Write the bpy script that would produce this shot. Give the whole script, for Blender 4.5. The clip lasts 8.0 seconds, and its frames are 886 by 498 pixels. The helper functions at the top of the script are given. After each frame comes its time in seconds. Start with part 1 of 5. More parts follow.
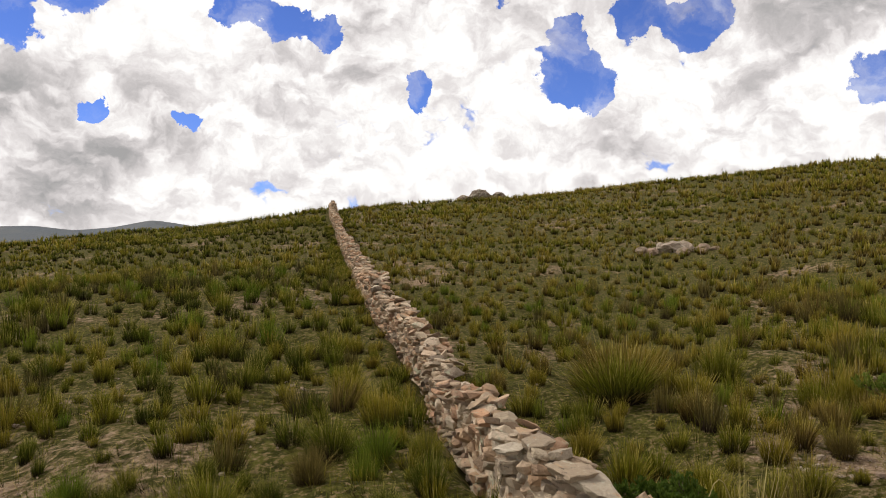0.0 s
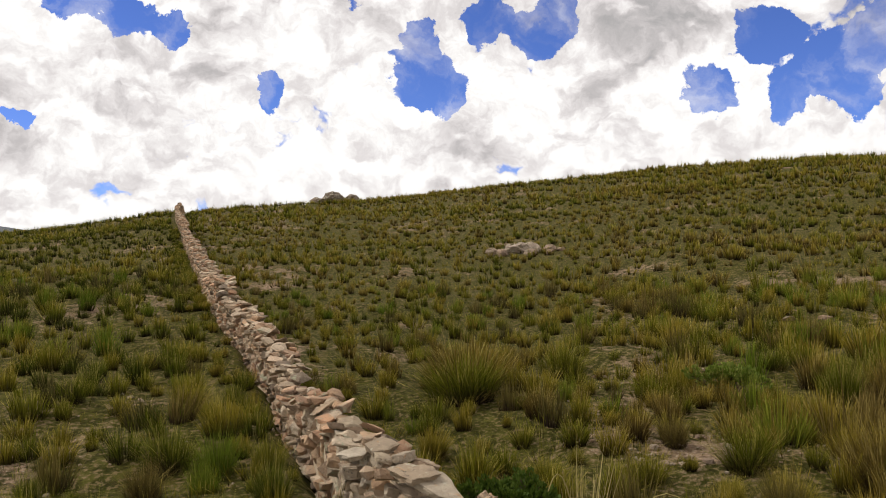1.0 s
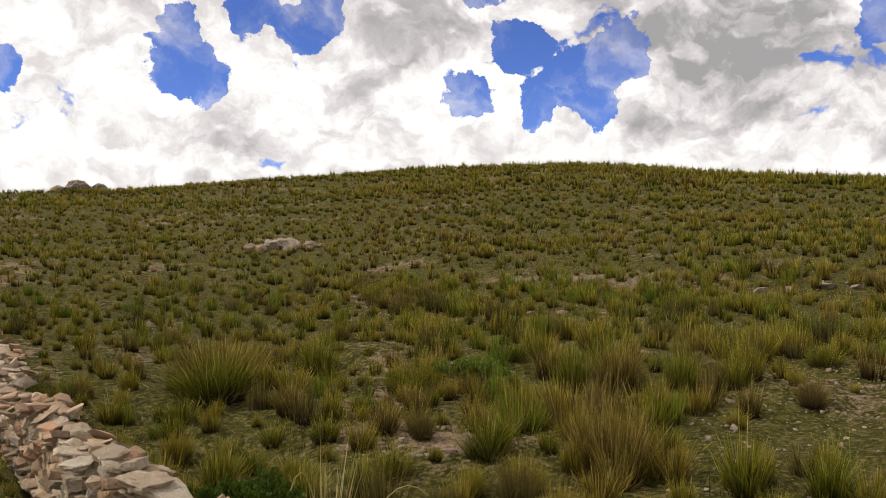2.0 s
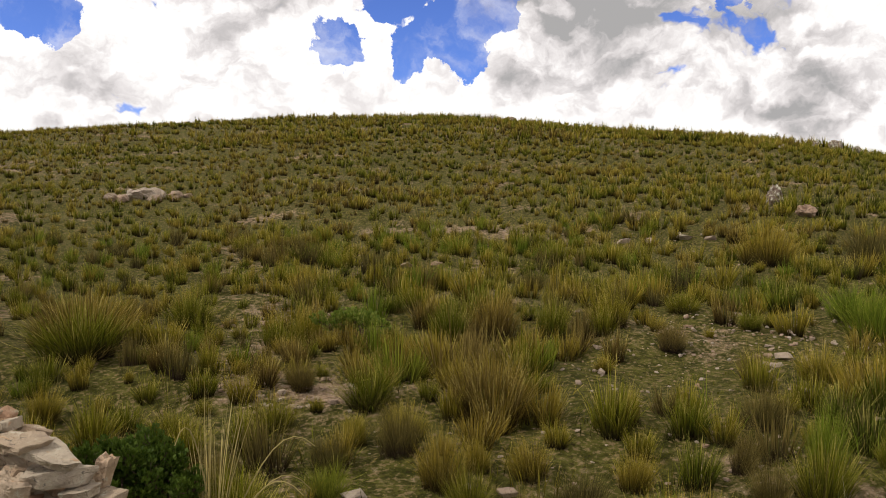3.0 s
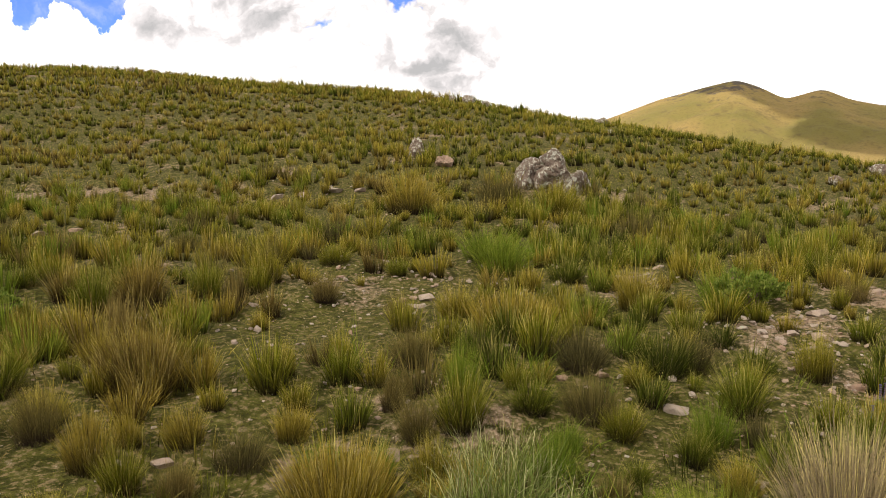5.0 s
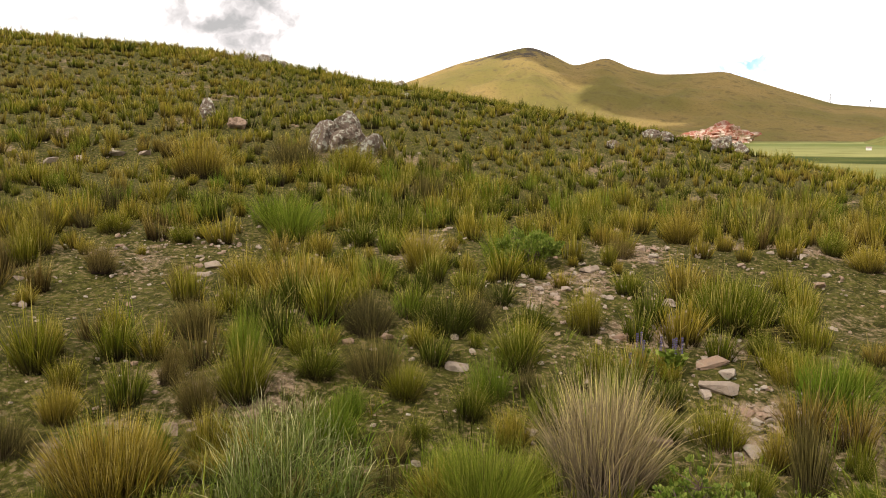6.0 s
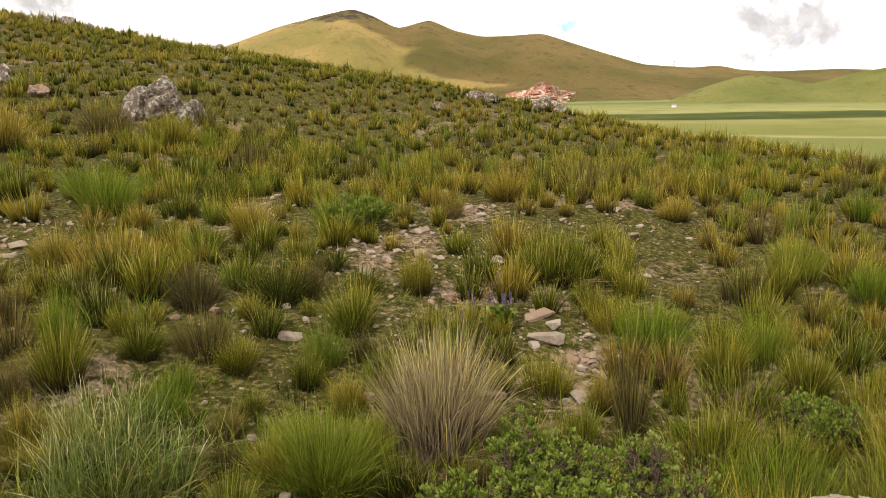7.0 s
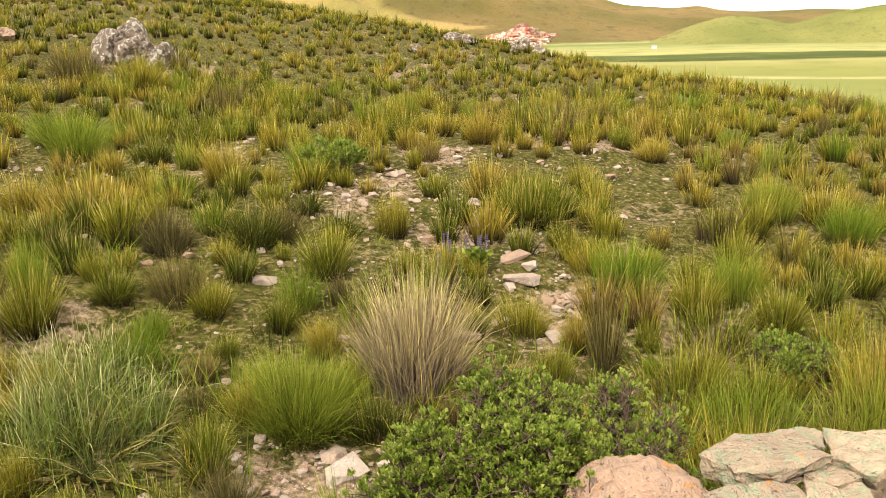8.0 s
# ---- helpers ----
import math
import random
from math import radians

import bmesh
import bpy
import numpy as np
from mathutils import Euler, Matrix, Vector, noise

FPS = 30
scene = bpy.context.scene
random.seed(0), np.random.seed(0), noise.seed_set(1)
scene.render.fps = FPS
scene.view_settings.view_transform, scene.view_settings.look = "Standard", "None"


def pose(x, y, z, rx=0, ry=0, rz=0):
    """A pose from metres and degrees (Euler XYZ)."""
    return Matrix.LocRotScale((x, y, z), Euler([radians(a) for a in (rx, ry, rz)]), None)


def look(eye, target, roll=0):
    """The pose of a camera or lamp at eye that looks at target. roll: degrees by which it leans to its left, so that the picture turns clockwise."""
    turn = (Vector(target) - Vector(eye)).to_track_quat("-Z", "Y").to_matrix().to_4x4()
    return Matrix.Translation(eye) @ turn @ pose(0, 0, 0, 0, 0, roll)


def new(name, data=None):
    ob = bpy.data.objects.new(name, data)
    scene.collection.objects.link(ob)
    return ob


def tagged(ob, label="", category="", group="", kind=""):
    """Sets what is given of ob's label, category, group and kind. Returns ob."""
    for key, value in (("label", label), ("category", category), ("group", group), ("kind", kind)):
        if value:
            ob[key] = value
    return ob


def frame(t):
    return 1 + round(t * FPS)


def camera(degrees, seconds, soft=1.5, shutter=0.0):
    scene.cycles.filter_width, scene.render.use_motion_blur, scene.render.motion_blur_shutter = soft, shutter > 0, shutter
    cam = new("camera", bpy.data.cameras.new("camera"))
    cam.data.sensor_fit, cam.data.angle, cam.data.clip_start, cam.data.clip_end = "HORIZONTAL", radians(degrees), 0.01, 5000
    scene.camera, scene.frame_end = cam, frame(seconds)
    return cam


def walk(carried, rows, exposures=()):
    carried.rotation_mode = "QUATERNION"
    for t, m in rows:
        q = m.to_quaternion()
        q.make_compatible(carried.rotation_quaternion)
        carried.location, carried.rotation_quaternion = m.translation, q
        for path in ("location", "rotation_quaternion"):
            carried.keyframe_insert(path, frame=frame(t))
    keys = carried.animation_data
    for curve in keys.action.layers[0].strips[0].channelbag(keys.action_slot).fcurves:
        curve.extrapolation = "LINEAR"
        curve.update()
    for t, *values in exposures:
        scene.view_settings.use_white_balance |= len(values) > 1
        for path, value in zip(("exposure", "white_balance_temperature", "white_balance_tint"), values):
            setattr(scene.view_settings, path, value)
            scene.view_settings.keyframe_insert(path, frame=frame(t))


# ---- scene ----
# ---- camera and walk ----
EYE = 1.65
cam = camera(54.8, 8.0, soft=1.0)
ROWS = [  # seconds, place from the first eye, yaw, pitch, roll
    (0.0, 0.000, 0.000, 0.000, 0.00, 0.00, 0.00),
    (0.3, 0.001, 0.007, -0.005, -1.56, -1.23, 0.27),
    (0.5, 0.003, 0.014, -0.007, -3.87, -1.30, -0.08),
    (0.7, 0.017, 0.023, -0.004, -6.00, -0.66, 0.74),
    (1.0, 0.058, 0.032, 0.000, -9.71, 0.12, 0.50),
    (1.3, 0.099, 0.028, -0.002, -13.46, 0.18, 0.05),
    (1.5, 0.118, 0.026, -0.003, -16.71, -0.67, -0.22),
    (1.8, 0.131, 0.027, -0.000, -22.38, 0.09, -0.09),
    (2.0, 0.132, 0.031, 0.001, -25.51, -0.15, -0.31),
    (2.2, 0.127, 0.044, -0.005, -27.79, -0.01, -0.44),
    (3.3, 0.042, 0.043, 0.008, -34.96, -5.37, -1.03),
    (3.5, 0.044, 0.047, 0.000, -34.42, -6.96, -0.84),
    (3.7, 0.064, 0.042, 0.002, -34.91, -8.31, -0.75),
    (4.0, 0.096, 0.033, 0.009, -40.44, -8.21, -0.67),
    (4.2, 0.098, 0.035, 0.011, -44.87, -7.48, -0.23),
    (4.5, 0.098, 0.038, 0.012, -50.88, -6.84, -0.66),
    (4.7, 0.097, 0.024, 0.013, -53.63, -6.21, 0.03),
    (5.8, 0.144, -0.132, 0.028, -66.48, -8.97, 0.10),
    (6.0, 0.161, -0.141, 0.029, -69.95, -8.95, 0.11),
    (6.2, 0.173, -0.146, 0.028, -73.20, -9.08, 0.53),
    (6.5, 0.185, -0.150, 0.025, -77.74, -9.83, 0.62),
    (6.7, 0.191, -0.151, 0.024, -79.74, -10.29, 0.54),
    (7.0, 0.202, -0.153, 0.021, -81.39, -11.43, 0.83),
    (7.3, 0.217, -0.161, 0.011, -82.02, -13.00, 0.69),
    (7.5, 0.225, -0.168, 0.004, -82.56, -14.51, 0.41),
    (7.7, 0.230, -0.175, 0.000, -82.67, -14.94, 0.73),
    (8.0, 0.232, -0.184, -0.002, -82.80, -15.15, 1.10),
]
EXPOSURES = [(0.0, -0.53, 6500, 10), (2.0, -0.54, 6500, 10), (3.5, -0.12, 6500, 10), (4.0, 0.2, 6500, 10), (4.5, 0.05, 6500, 10), (6.0, 0.0, 6550, 10), (6.5, -0.02, 6550, 10),
             (7.0, 0.1, 6550, 9), (7.5, 0.45, 6700, 10), (8.0, 0.88, 6700, 10)]
walk(cam, [(t, pose(x, y, EYE + z, 90 + pitch, roll, yaw)) for t, x, y, z, yaw, pitch, roll in ROWS], EXPOSURES)

# ---- light: broken cloud over a high, soft sun ----
SUN_AZ, SUN_EL = -75.0, 48.0  # degrees to the right of the first view; height


def way(az, el):
    a, e = radians(az), radians(el)
    return Vector((math.sin(a) * math.cos(e), math.cos(a) * math.cos(e), math.sin(e)))


sun = new("sun", bpy.data.lights.new("sun", "SUN"))
sun.data.energy, sun.data.angle, sun.data.color = 3.6, radians(1.2), (1.0, 0.95, 0.87)
sun.matrix_basis = look(way(SUN_AZ, SUN_EL) * 100, (0, 0, 0))

world = bpy.data.worlds.new("sky")
scene.world = world
world.use_nodes = True


class Nodes:
    """Small helper to write node trees as expressions."""

    def __init__(self, tree):
        self.tree = tree
        tree.nodes.clear()

    def add(self, kind, **props):
        n = self.tree.nodes.new(kind)
        for k, v in props.items():
            setattr(n, k, v)
        return n

    def put(self, socket, value):
        if isinstance(value, bpy.types.NodeSocket):
            self.tree.links.new(value, socket)
        elif value is not None:
            socket.default_value = value

    def math(self, op, a, b=None, clamp=False):
        n = self.add("ShaderNodeMath", operation=op, use_clamp=clamp)
        self.put(n.inputs[0], a)
        self.put(n.inputs[1], b)
        return n.outputs[0]

    def vec(self, op, a, b=None):
        n = self.add("ShaderNodeVectorMath", operation=op)
        self.put(n.inputs[0], a)
        self.put(n.inputs[1], b)
        return n.outputs["Value" if op in ("DOT_PRODUCT", "LENGTH", "DISTANCE") else "Vector"]

    def noise(self, at, scale, detail=4.0, rough=0.55, warp=0.0):
        n = self.add("ShaderNodeTexNoise")
        self.put(n.inputs["Vector"], at)
        n.inputs["Scale"].default_value, n.inputs["Detail"].default_value = scale, detail
        n.inputs["Roughness"].default_value, n.inputs["Distortion"].default_value = rough, warp
        return n.outputs["Fac"]

    def span(self, value, a, b, lo=0.0, hi=1.0, smooth=True):
        n = self.add("ShaderNodeMapRange", interpolation_type="SMOOTHSTEP" if smooth else "LINEAR")
        for i, v in enumerate((value, a, b, lo, hi)):
            self.put(n.inputs[i], v)
        return n.outputs[0]

    def mix(self, fac, a, b):
        n = self.add("ShaderNodeMix", data_type="RGBA")
        for i, v in ((0, fac), (6, a), (7, b)):
            self.put(n.inputs[i], (*v, 1.0) if isinstance(v, tuple) and len(v) == 3 else v)
        return n.outputs[2]

    def tone(self, colour, gain):
        n = self.add("ShaderNodeVectorMath", operation="SCALE")
        self.put(n.inputs[0], colour)
        self.put(n.inputs["Scale"], gain)
        return n.outputs[0]

    def ramp(self, fac, stops):
        n = self.add("ShaderNodeValToRGB")
        self.put(n.inputs[0], fac)
        el = n.color_ramp.elements
        while len(el) < len(stops):
            el.new(0.5)
        for e, (p, c) in zip(el, stops):
            e.position, e.color = p, (*c, 1.0)
        return n.outputs[0]


def make_sky():
    nd = Nodes(world.node_tree)
    sky = nd.add("ShaderNodeTexSky", sky_type="NISHITA", sun_disc=False, altitude=3900.0)
    sky.sun_elevation, sky.sun_rotation = radians(SUN_EL), radians(SUN_AZ)
    d = nd.add("ShaderNodeTexCoord").outputs["Generated"]

    def stirred(scale, detail, amount):
        n = nd.add("ShaderNodeTexNoise")
        nd.put(n.inputs["Vector"], d)
        n.inputs["Scale"].default_value, n.inputs["Detail"].default_value, n.inputs["Roughness"].default_value = scale, detail, 0.6
        return nd.vec("MULTIPLY", nd.vec("SUBTRACT", n.outputs["Color"], (0.5, 0.5, 0.5)), (amount, amount, amount))

    def heads(at, scale, detail):
        """Rounded cauliflower heads, 1 in their middles."""
        n = nd.add("ShaderNodeTexVoronoi", feature="F1")
        nd.put(n.inputs["Vector"], at)
        n.inputs["Scale"].default_value, n.inputs["Detail"].default_value, n.inputs["Roughness"].default_value = scale, detail, 0.55
        return nd.math("SUBTRACT", 1.0, n.outputs["Distance"])

    torn = nd.vec("NORMALIZE", nd.vec("ADD", d, stirred(13.0, 10.0, 0.11)))
    loose = nd.vec("ADD", d, stirred(9.0, 5.0, 0.10))
    flat = nd.vec("MULTIPLY", loose, (1.0, 1.0, 1.5))
    big = nd.noise(flat, 3.4, 3.0, 0.5)
    puff = heads(flat, 9.0, 4.0)
    puff_up = heads(nd.vec("ADD", flat, (0.0, 0.0, 0.035)), 9.0, 3.0)
    cover = nd.math("ADD", 1.51, nd.math("MULTIPLY", nd.math("SUBTRACT", puff, 0.42), 1.0))
    cover = nd.math("ADD", cover, nd.math("MULTIPLY", nd.math("SUBTRACT", big, 0.5), 0.15))
    # clear gaps in the cloud, by direction and size in degrees
    for az, el, size in ((-27.5, 13.8, 3.2), (-24, 16.2, 2.6), (-10.8, 14.7, 2.1), (-13.5, 15.8, 2.2), (-8.4, 14.1, 1.5), (-1.9, 10.7, 1.6), (8.6, 11.9, 2.7), (10.4, 10.9, 2.1),
                         (8.7, 14.8, 1.7), (13.2, 15.2, 2.2), (16.2, 14.3, 2.4), (18.2, 15.8, 2.0), (27.2, 9.7, 2.6), (30.4, 13.2, 2.5), (34.4, 11.3, 3.0), (32.0, 9.9, 2.2), (37.3, 12.4, 2.4),
                         (35.2, 9.3, 2.2), (52.8, 13.5, 2.2), (-22, 9.0, 1.0), (-16.4, 8.8, 1.1), (28.5, 17.5, 3.0), (4, 18.5, 3.0)):
        near = nd.vec("DOT_PRODUCT", torn, tuple(way(az, el)))
        cover = nd.math("SUBTRACT", cover, nd.span(near, math.cos(radians(size * 0.92)), 1.0, 0.0, 1.3))
    # broken cloud overhead
    zed = nd.add("ShaderNodeSeparateXYZ")
    nd.put(zed.inputs[0], d)
    cover = nd.math("SUBTRACT", cover, nd.math("MULTIPLY", nd.span(zed.outputs[2], 0.34, 0.5), nd.span(nd.noise(flat, 2.6, 4.0), 0.56, 0.66)))
    veil = nd.span(nd.noise(torn, 16.0, 6.0, 0.55, 0.3), 0.42, 0.75, 0.0, 0.5)
    mask = nd.math("MAXIMUM", nd.span(cover, 0.36, 0.56), veil)
    # tops bright, undersides grey
    lit = nd.span(nd.math("SUBTRACT", puff, puff_up), -0.3, 0.25)
    heavy = nd.span(nd.noise(flat, 5.0, 4.0, 0.5), 0.38, 0.66, 0.0, 0.8)
    for az, el, size, deep in ((45, 13.5, 7, 1.1), (37.5, 15.5, 4.5, 0.8), (24, 15.0, 5, 1.0), (57.5, 6.3, 3.6, 1.0), (39, 7.2, 2.2, 0.7), (-26, 6.8, 6, 0.8), (-20, 8.3, 5, 0.5), (-27, 11, 5, 0.5), (-4, 14.0, 4.5, 0.6),
                               (20, 9.5, 4, 0.5), (102.5, 3.2, 4.0, 0.7), (54, 9, 5, 0.5), (12, 6.2, 4, 0.4), (-10, 3.5, 4, 0.4), (-24, 3.0, 6, 0.4)):
        near = nd.vec("DOT_PRODUCT", torn, tuple(way(az, el)))
        heavy = nd.math("ADD", heavy, nd.span(near, math.cos(radians(size)), 1.0, 0.0, deep))
    for az, el, size, deep in ((2, 8, 9, 0.8), (30, 5.5, 8, 0.9), (76, 7, 18, 1.3), (15, 10, 4, 0.4)):
        near = nd.vec("DOT_PRODUCT", d, tuple(way(az, el)))
        heavy = nd.math("SUBTRACT", heavy, nd.span(near, math.cos(radians(size)), 1.0, 0.0, deep))
    curl = nd.span(nd.noise(flat, 30.0, 7.0, 0.62), 0.3, 0.7, -0.2, 0.2)
    under = nd.math("MULTIPLY", nd.span(heavy, 0.0, 2.0, -0.2, 0.84), nd.span(lit, 0.0, 1.0, 1.0, 0.6, False))
    grey = nd.math("ADD", nd.math("ADD", nd.math("MULTIPLY", nd.math("SUBTRACT", 1.0, lit), 0.36), under), curl, clamp=True)
    cloud = nd.ramp(grey, [(0.0, (2.3, 2.25, 2.2)), (0.3, (1.75, 1.66, 1.64)), (0.6, (1.28, 1.21, 1.2)), (1.0, (0.86, 0.84, 0.835))])
    blue = nd.vec("MULTIPLY", sky.outputs[0], (0.145, 0.18, 0.315))
    bg = nd.add("ShaderNodeBackground")
    nd.put(bg.inputs[0], nd.mix(mask, blue, cloud))
    bg.inputs[1].default_value = 0.66
    out = nd.add("ShaderNodeOutputWorld")
    nd.put(out.inputs[0], bg.outputs[0])


make_sky()

# ---- the lie of the land: a grassy hill brow round the viewer, falling to a wide plain ----
PLAIN = -44.0
BROW_AZ = (-180, -120, -60, -27, -18, -7, 1, 11, 19, 27, 36, 44, 51, 59, 68, 78, 87, 95, 105, 115, 135, 180)
BROW_EL = (-6.5, -4.5, -2.2, 0.12, 1.1, 2.45, 3.1, 3.95, 4.65, 5.2, 5.4, 4.8, 4.25, 3.32, 1.82, -0.35, -2.4, -3.65, -5.3, -6.8, -7.4, -6.5)
BROW_R = (20, 26, 44, 62, 64, 65, 64, 62, 61, 60, 58, 54, 50, 45, 39, 33, 27, 23.5, 20, 17.5, 17, 20)
_deg = np.arange(-180, 540) - 180
_sm = np.exp(-0.5 * (np.arange(-8, 9) / 2.5) ** 2)
_sm /= _sm.sum()


def _ring(values):
    table = np.interp((_deg + 180) % 360 - 180, BROW_AZ, values)
    return np.convolve(table, _sm, "same")


_EL, _R = _ring(BROW_EL), _ring(BROW_R)
_waves = np.random.RandomState(5)
_WAVE = [(_waves.uniform(-1, 1, 2) * 2 * np.pi / s, _waves.uniform(0, 6.28), a)
         for s, a, n in ((14.0, 0.07, 5), (4.0, 0.022, 6), (1.3, 0.012, 8), (0.45, 0.006, 8)) for _ in range(n)]


# the wall's line over the hill; the ground is banked up on its upper side
WALL_LINE = [(0.82, 2.88), (0.65, 3.12), (0.49, 3.42), (0.36, 3.75), (0.25, 4.2), (0.12, 5.0), (0.02, 5.9), (-0.07, 6.7), (-0.23, 7.6), (-0.47, 8.9), (-0.80, 10.5), (-1.65, 16.4),
             (-2.55, 22.4), (-3.6, 29.3), (-4.9, 38.0), (-6.3, 48.0), (-7.5, 59.0), (-8.6, 68.0), (-9.8, 80.0)]
BANK = 0.42


def ground_z(x, y):
    """Height of the ground, for numbers or arrays."""
    x, y = np.asarray(x, float), np.asarray(y, float)
    r = np.hypot(x, y)
    az = np.degrees(np.arctan2(x, y))
    rb, el = np.interp(az, _deg[200:680], _R[200:680]), np.interp(az, _deg[200:680], _EL[200:680])
    h = rb * np.tan(np.radians(el))
    u = r / rb
    a = np.minimum(u, 1.0)
    slope = -0.012 * x + 0.012 * y
    m0 = np.where(r > 1e-6, slope / np.maximum(r, 1e-6), 0) * rb
    near = (-EYE * (1 - 3 * a * a + 2 * a ** 3) + m0 * (a - 2 * a * a + a ** 3)
            + h * (3 * a * a - 2 * a ** 3) + h * (a ** 3 - a * a))
    over = np.maximum(r - rb, 0)
    z = near + np.where(over > 0, h / rb * over - 0.0042 * over * over, 0)
    floor = PLAIN - EYE + 2.5 * np.sin(x / 310 + 1) * np.sin(y / 270)
    z = np.where(z - floor > 40, z, floor + np.log1p(np.exp(np.clip((z - floor) / 4.0, -50, 50))) * 4.0)
    bump = sum(a_ * np.sin(k[0] * x + k[1] * y + p) for k, p, a_ in _WAVE)
    line = np.array(WALL_LINE)
    left = np.interp(y, line[:, 1], line[:, 0]) - x
    u = np.clip((left + 0.22) / 0.44, 0, 1)
    bank = BANK * u * u * (3 - 2 * u) * np.exp(-np.maximum(left, 0) / 7.0) * np.clip((y - 2.2) / 1.2, 0, 1) * np.clip((75 - y) / 40, 0, 1)
    return z + bank + EYE + bump * np.clip(1.2 - r / 200, 0, 1) * np.clip(r / 3, 0.2, 1)


# ---- materials ----
def material(name):
    m = bpy.data.materials.new(name)
    m.use_nodes = True
    nd = Nodes(m.node_tree)
    nd.m = m
    nd.place = nd.add("ShaderNodeNewGeometry").outputs["Position"]
    return nd


def finish(nd, colour, rough=0.9, bump=None, depth=0.01, leaf=0.0, gloss=0.04):
    b = nd.add("ShaderNodeBsdfPrincipled")
    nd.put(b.inputs["Base Color"], colour if isinstance(colour, bpy.types.NodeSocket) else (*colour, 1.0))
    nd.put(b.inputs["Roughness"], rough)
    b.inputs["Specular IOR Level"].default_value = gloss
    if bump is not None:
        n = nd.add("ShaderNodeBump")
        n.inputs["Distance"].default_value, n.inputs["Strength"].default_value = depth, 1.0
        nd.put(n.inputs["Height"], bump)
        nd.put(b.inputs["Normal"], n.outputs[0])
    shader = b.outputs[0]
    if leaf:
        t = nd.add("ShaderNodeBsdfTranslucent")
        nd.put(t.inputs[0], colour)
        mx = nd.add("ShaderNodeMixShader")
        mx.inputs[0].default_value = leaf
        nd.put(mx.inputs[1], shader)
        nd.put(mx.inputs[2], t.outputs[0])
        shader = mx.outputs[0]
    nd.put(nd.add("ShaderNodeOutputMaterial").inputs[0], shader)
    return nd.m


def ground_material():
    nd = material("turf_and_soil")
    p = nd.place
    patch = nd.noise(p, 0.55, 5.0, 0.62)
    fine = nd.noise(p, 9.0, 6.0, 0.7)
    clod = nd.noise(p, 24.0, 5.0, 0.65)
    grit = nd.noise(p, 70.0, 3.0, 0.6)
    soil = nd.mix(nd.span(clod, 0.35, 0.65), (0.13, 0.085, 0.05), (0.33, 0.23, 0.15))
    soil = nd.mix(nd.span(grit, 0.60, 0.68), soil, (0.48, 0.41, 0.32))
    turf = nd.mix(nd.span(fine, 0.38, 0.62), (0.034, 0.035, 0.007), (0.09, 0.083, 0.017))
    turf = nd.mix(nd.span(clod, 0.52, 0.62), turf, (0.18, 0.13, 0.062))
    turf = nd.mix(nd.span(clod, 0.44, 0.36, 0.0, 0.8), turf, (0.028, 0.022, 0.008))
    bare = nd.math("ADD", nd.math("MULTIPLY", patch, 0.6), nd.math("MULTIPLY", fine, 0.4))
    # trodden and washed-out places
    for sx, sy, size in ((3.2, 0.85, 0.5), (2.6, 0.5, 0.4), (7.3, 4.9, 1.0), (6.4, 5.2, 0.8), (6.95, 1.5, 0.7), (2.8, 5.6, 0.35), (3.45, 8.2, 0.5), (8.6, 3.0, 1.0), (4.8, -0.2, 0.5), (1.7, 3.6, 0.5), (10.2, -0.6, 1.2), (6.75, 0.6, 0.45), (8.9, 0.9, 0.6), (7.8, 1.25, 0.5), (6.7, 0.05, 0.3), (5.5, -0.2, 0.3)):
        near = nd.vec("DISTANCE", nd.vec("MULTIPLY", p, (1.0, 1.0, 0.0)), (sx, sy, 0.0))
        bare = nd.math("ADD", bare, nd.span(near, size * 1.3, 0.0, 0.0, 0.10))
    bare = nd.span(bare, 0.54, 0.62)
    hill = nd.mix(bare, turf, soil)
    # the plain: long strips of pasture and fallow, plus a painted cloud-shadow band
    x = nd.add("ShaderNodeSeparateXYZ")
    nd.put(x.inputs[0], p)
    wob = nd.math("MULTIPLY", nd.math("SUBTRACT", nd.noise(p, 0.0035, 4.0, 0.5), 0.5), 170.0)
    along = nd.math("ADD", nd.math("ADD", x.outputs[0], nd.math("MULTIPLY", x.outputs[1], -0.10)), wob)
    strip = nd.ramp(nd.span(along, 300.0, 2000.0, 0.0, 1.0, False), [
        (0.0, (0.14, 0.15, 0.04)), (0.10, (0.17, 0.175, 0.05)), (0.195, (0.16, 0.165, 0.045)), (0.203, (0.29, 0.26, 0.11)), (0.209, (0.29, 0.26, 0.11)), (0.218, (0.17, 0.175, 0.045)), (0.30, (0.20, 0.19, 0.055)),
        # 0.355 to 0.42: a cloud's shade on the plain, put into the colour
        (0.345, (0.25, 0.23, 0.08)), (0.355, (0.045, 0.058, 0.013)), (0.42, (0.065, 0.08, 0.018)), (0.43, (0.30, 0.275, 0.10)), (0.56, (0.24, 0.235, 0.085)), (0.63, (0.12, 0.15, 0.04)), (0.68, (0.26, 0.25, 0.09)), (1.0, (0.15, 0.17, 0.05))])
    strip = nd.mix(nd.span(nd.noise(p, 0.02, 5.0, 0.6), 0.42, 0.75, 0.0, 0.55), strip, (0.13, 0.135, 0.035))
    low = nd.span(x.outputs[2], -20.0, -32.0)
    colour = nd.mix(low, hill, strip)
    bump = nd.math("ADD", fine, nd.math("MULTIPLY", clod, 0.5))
    return finish(nd, colour, 0.95, bump, 0.05)


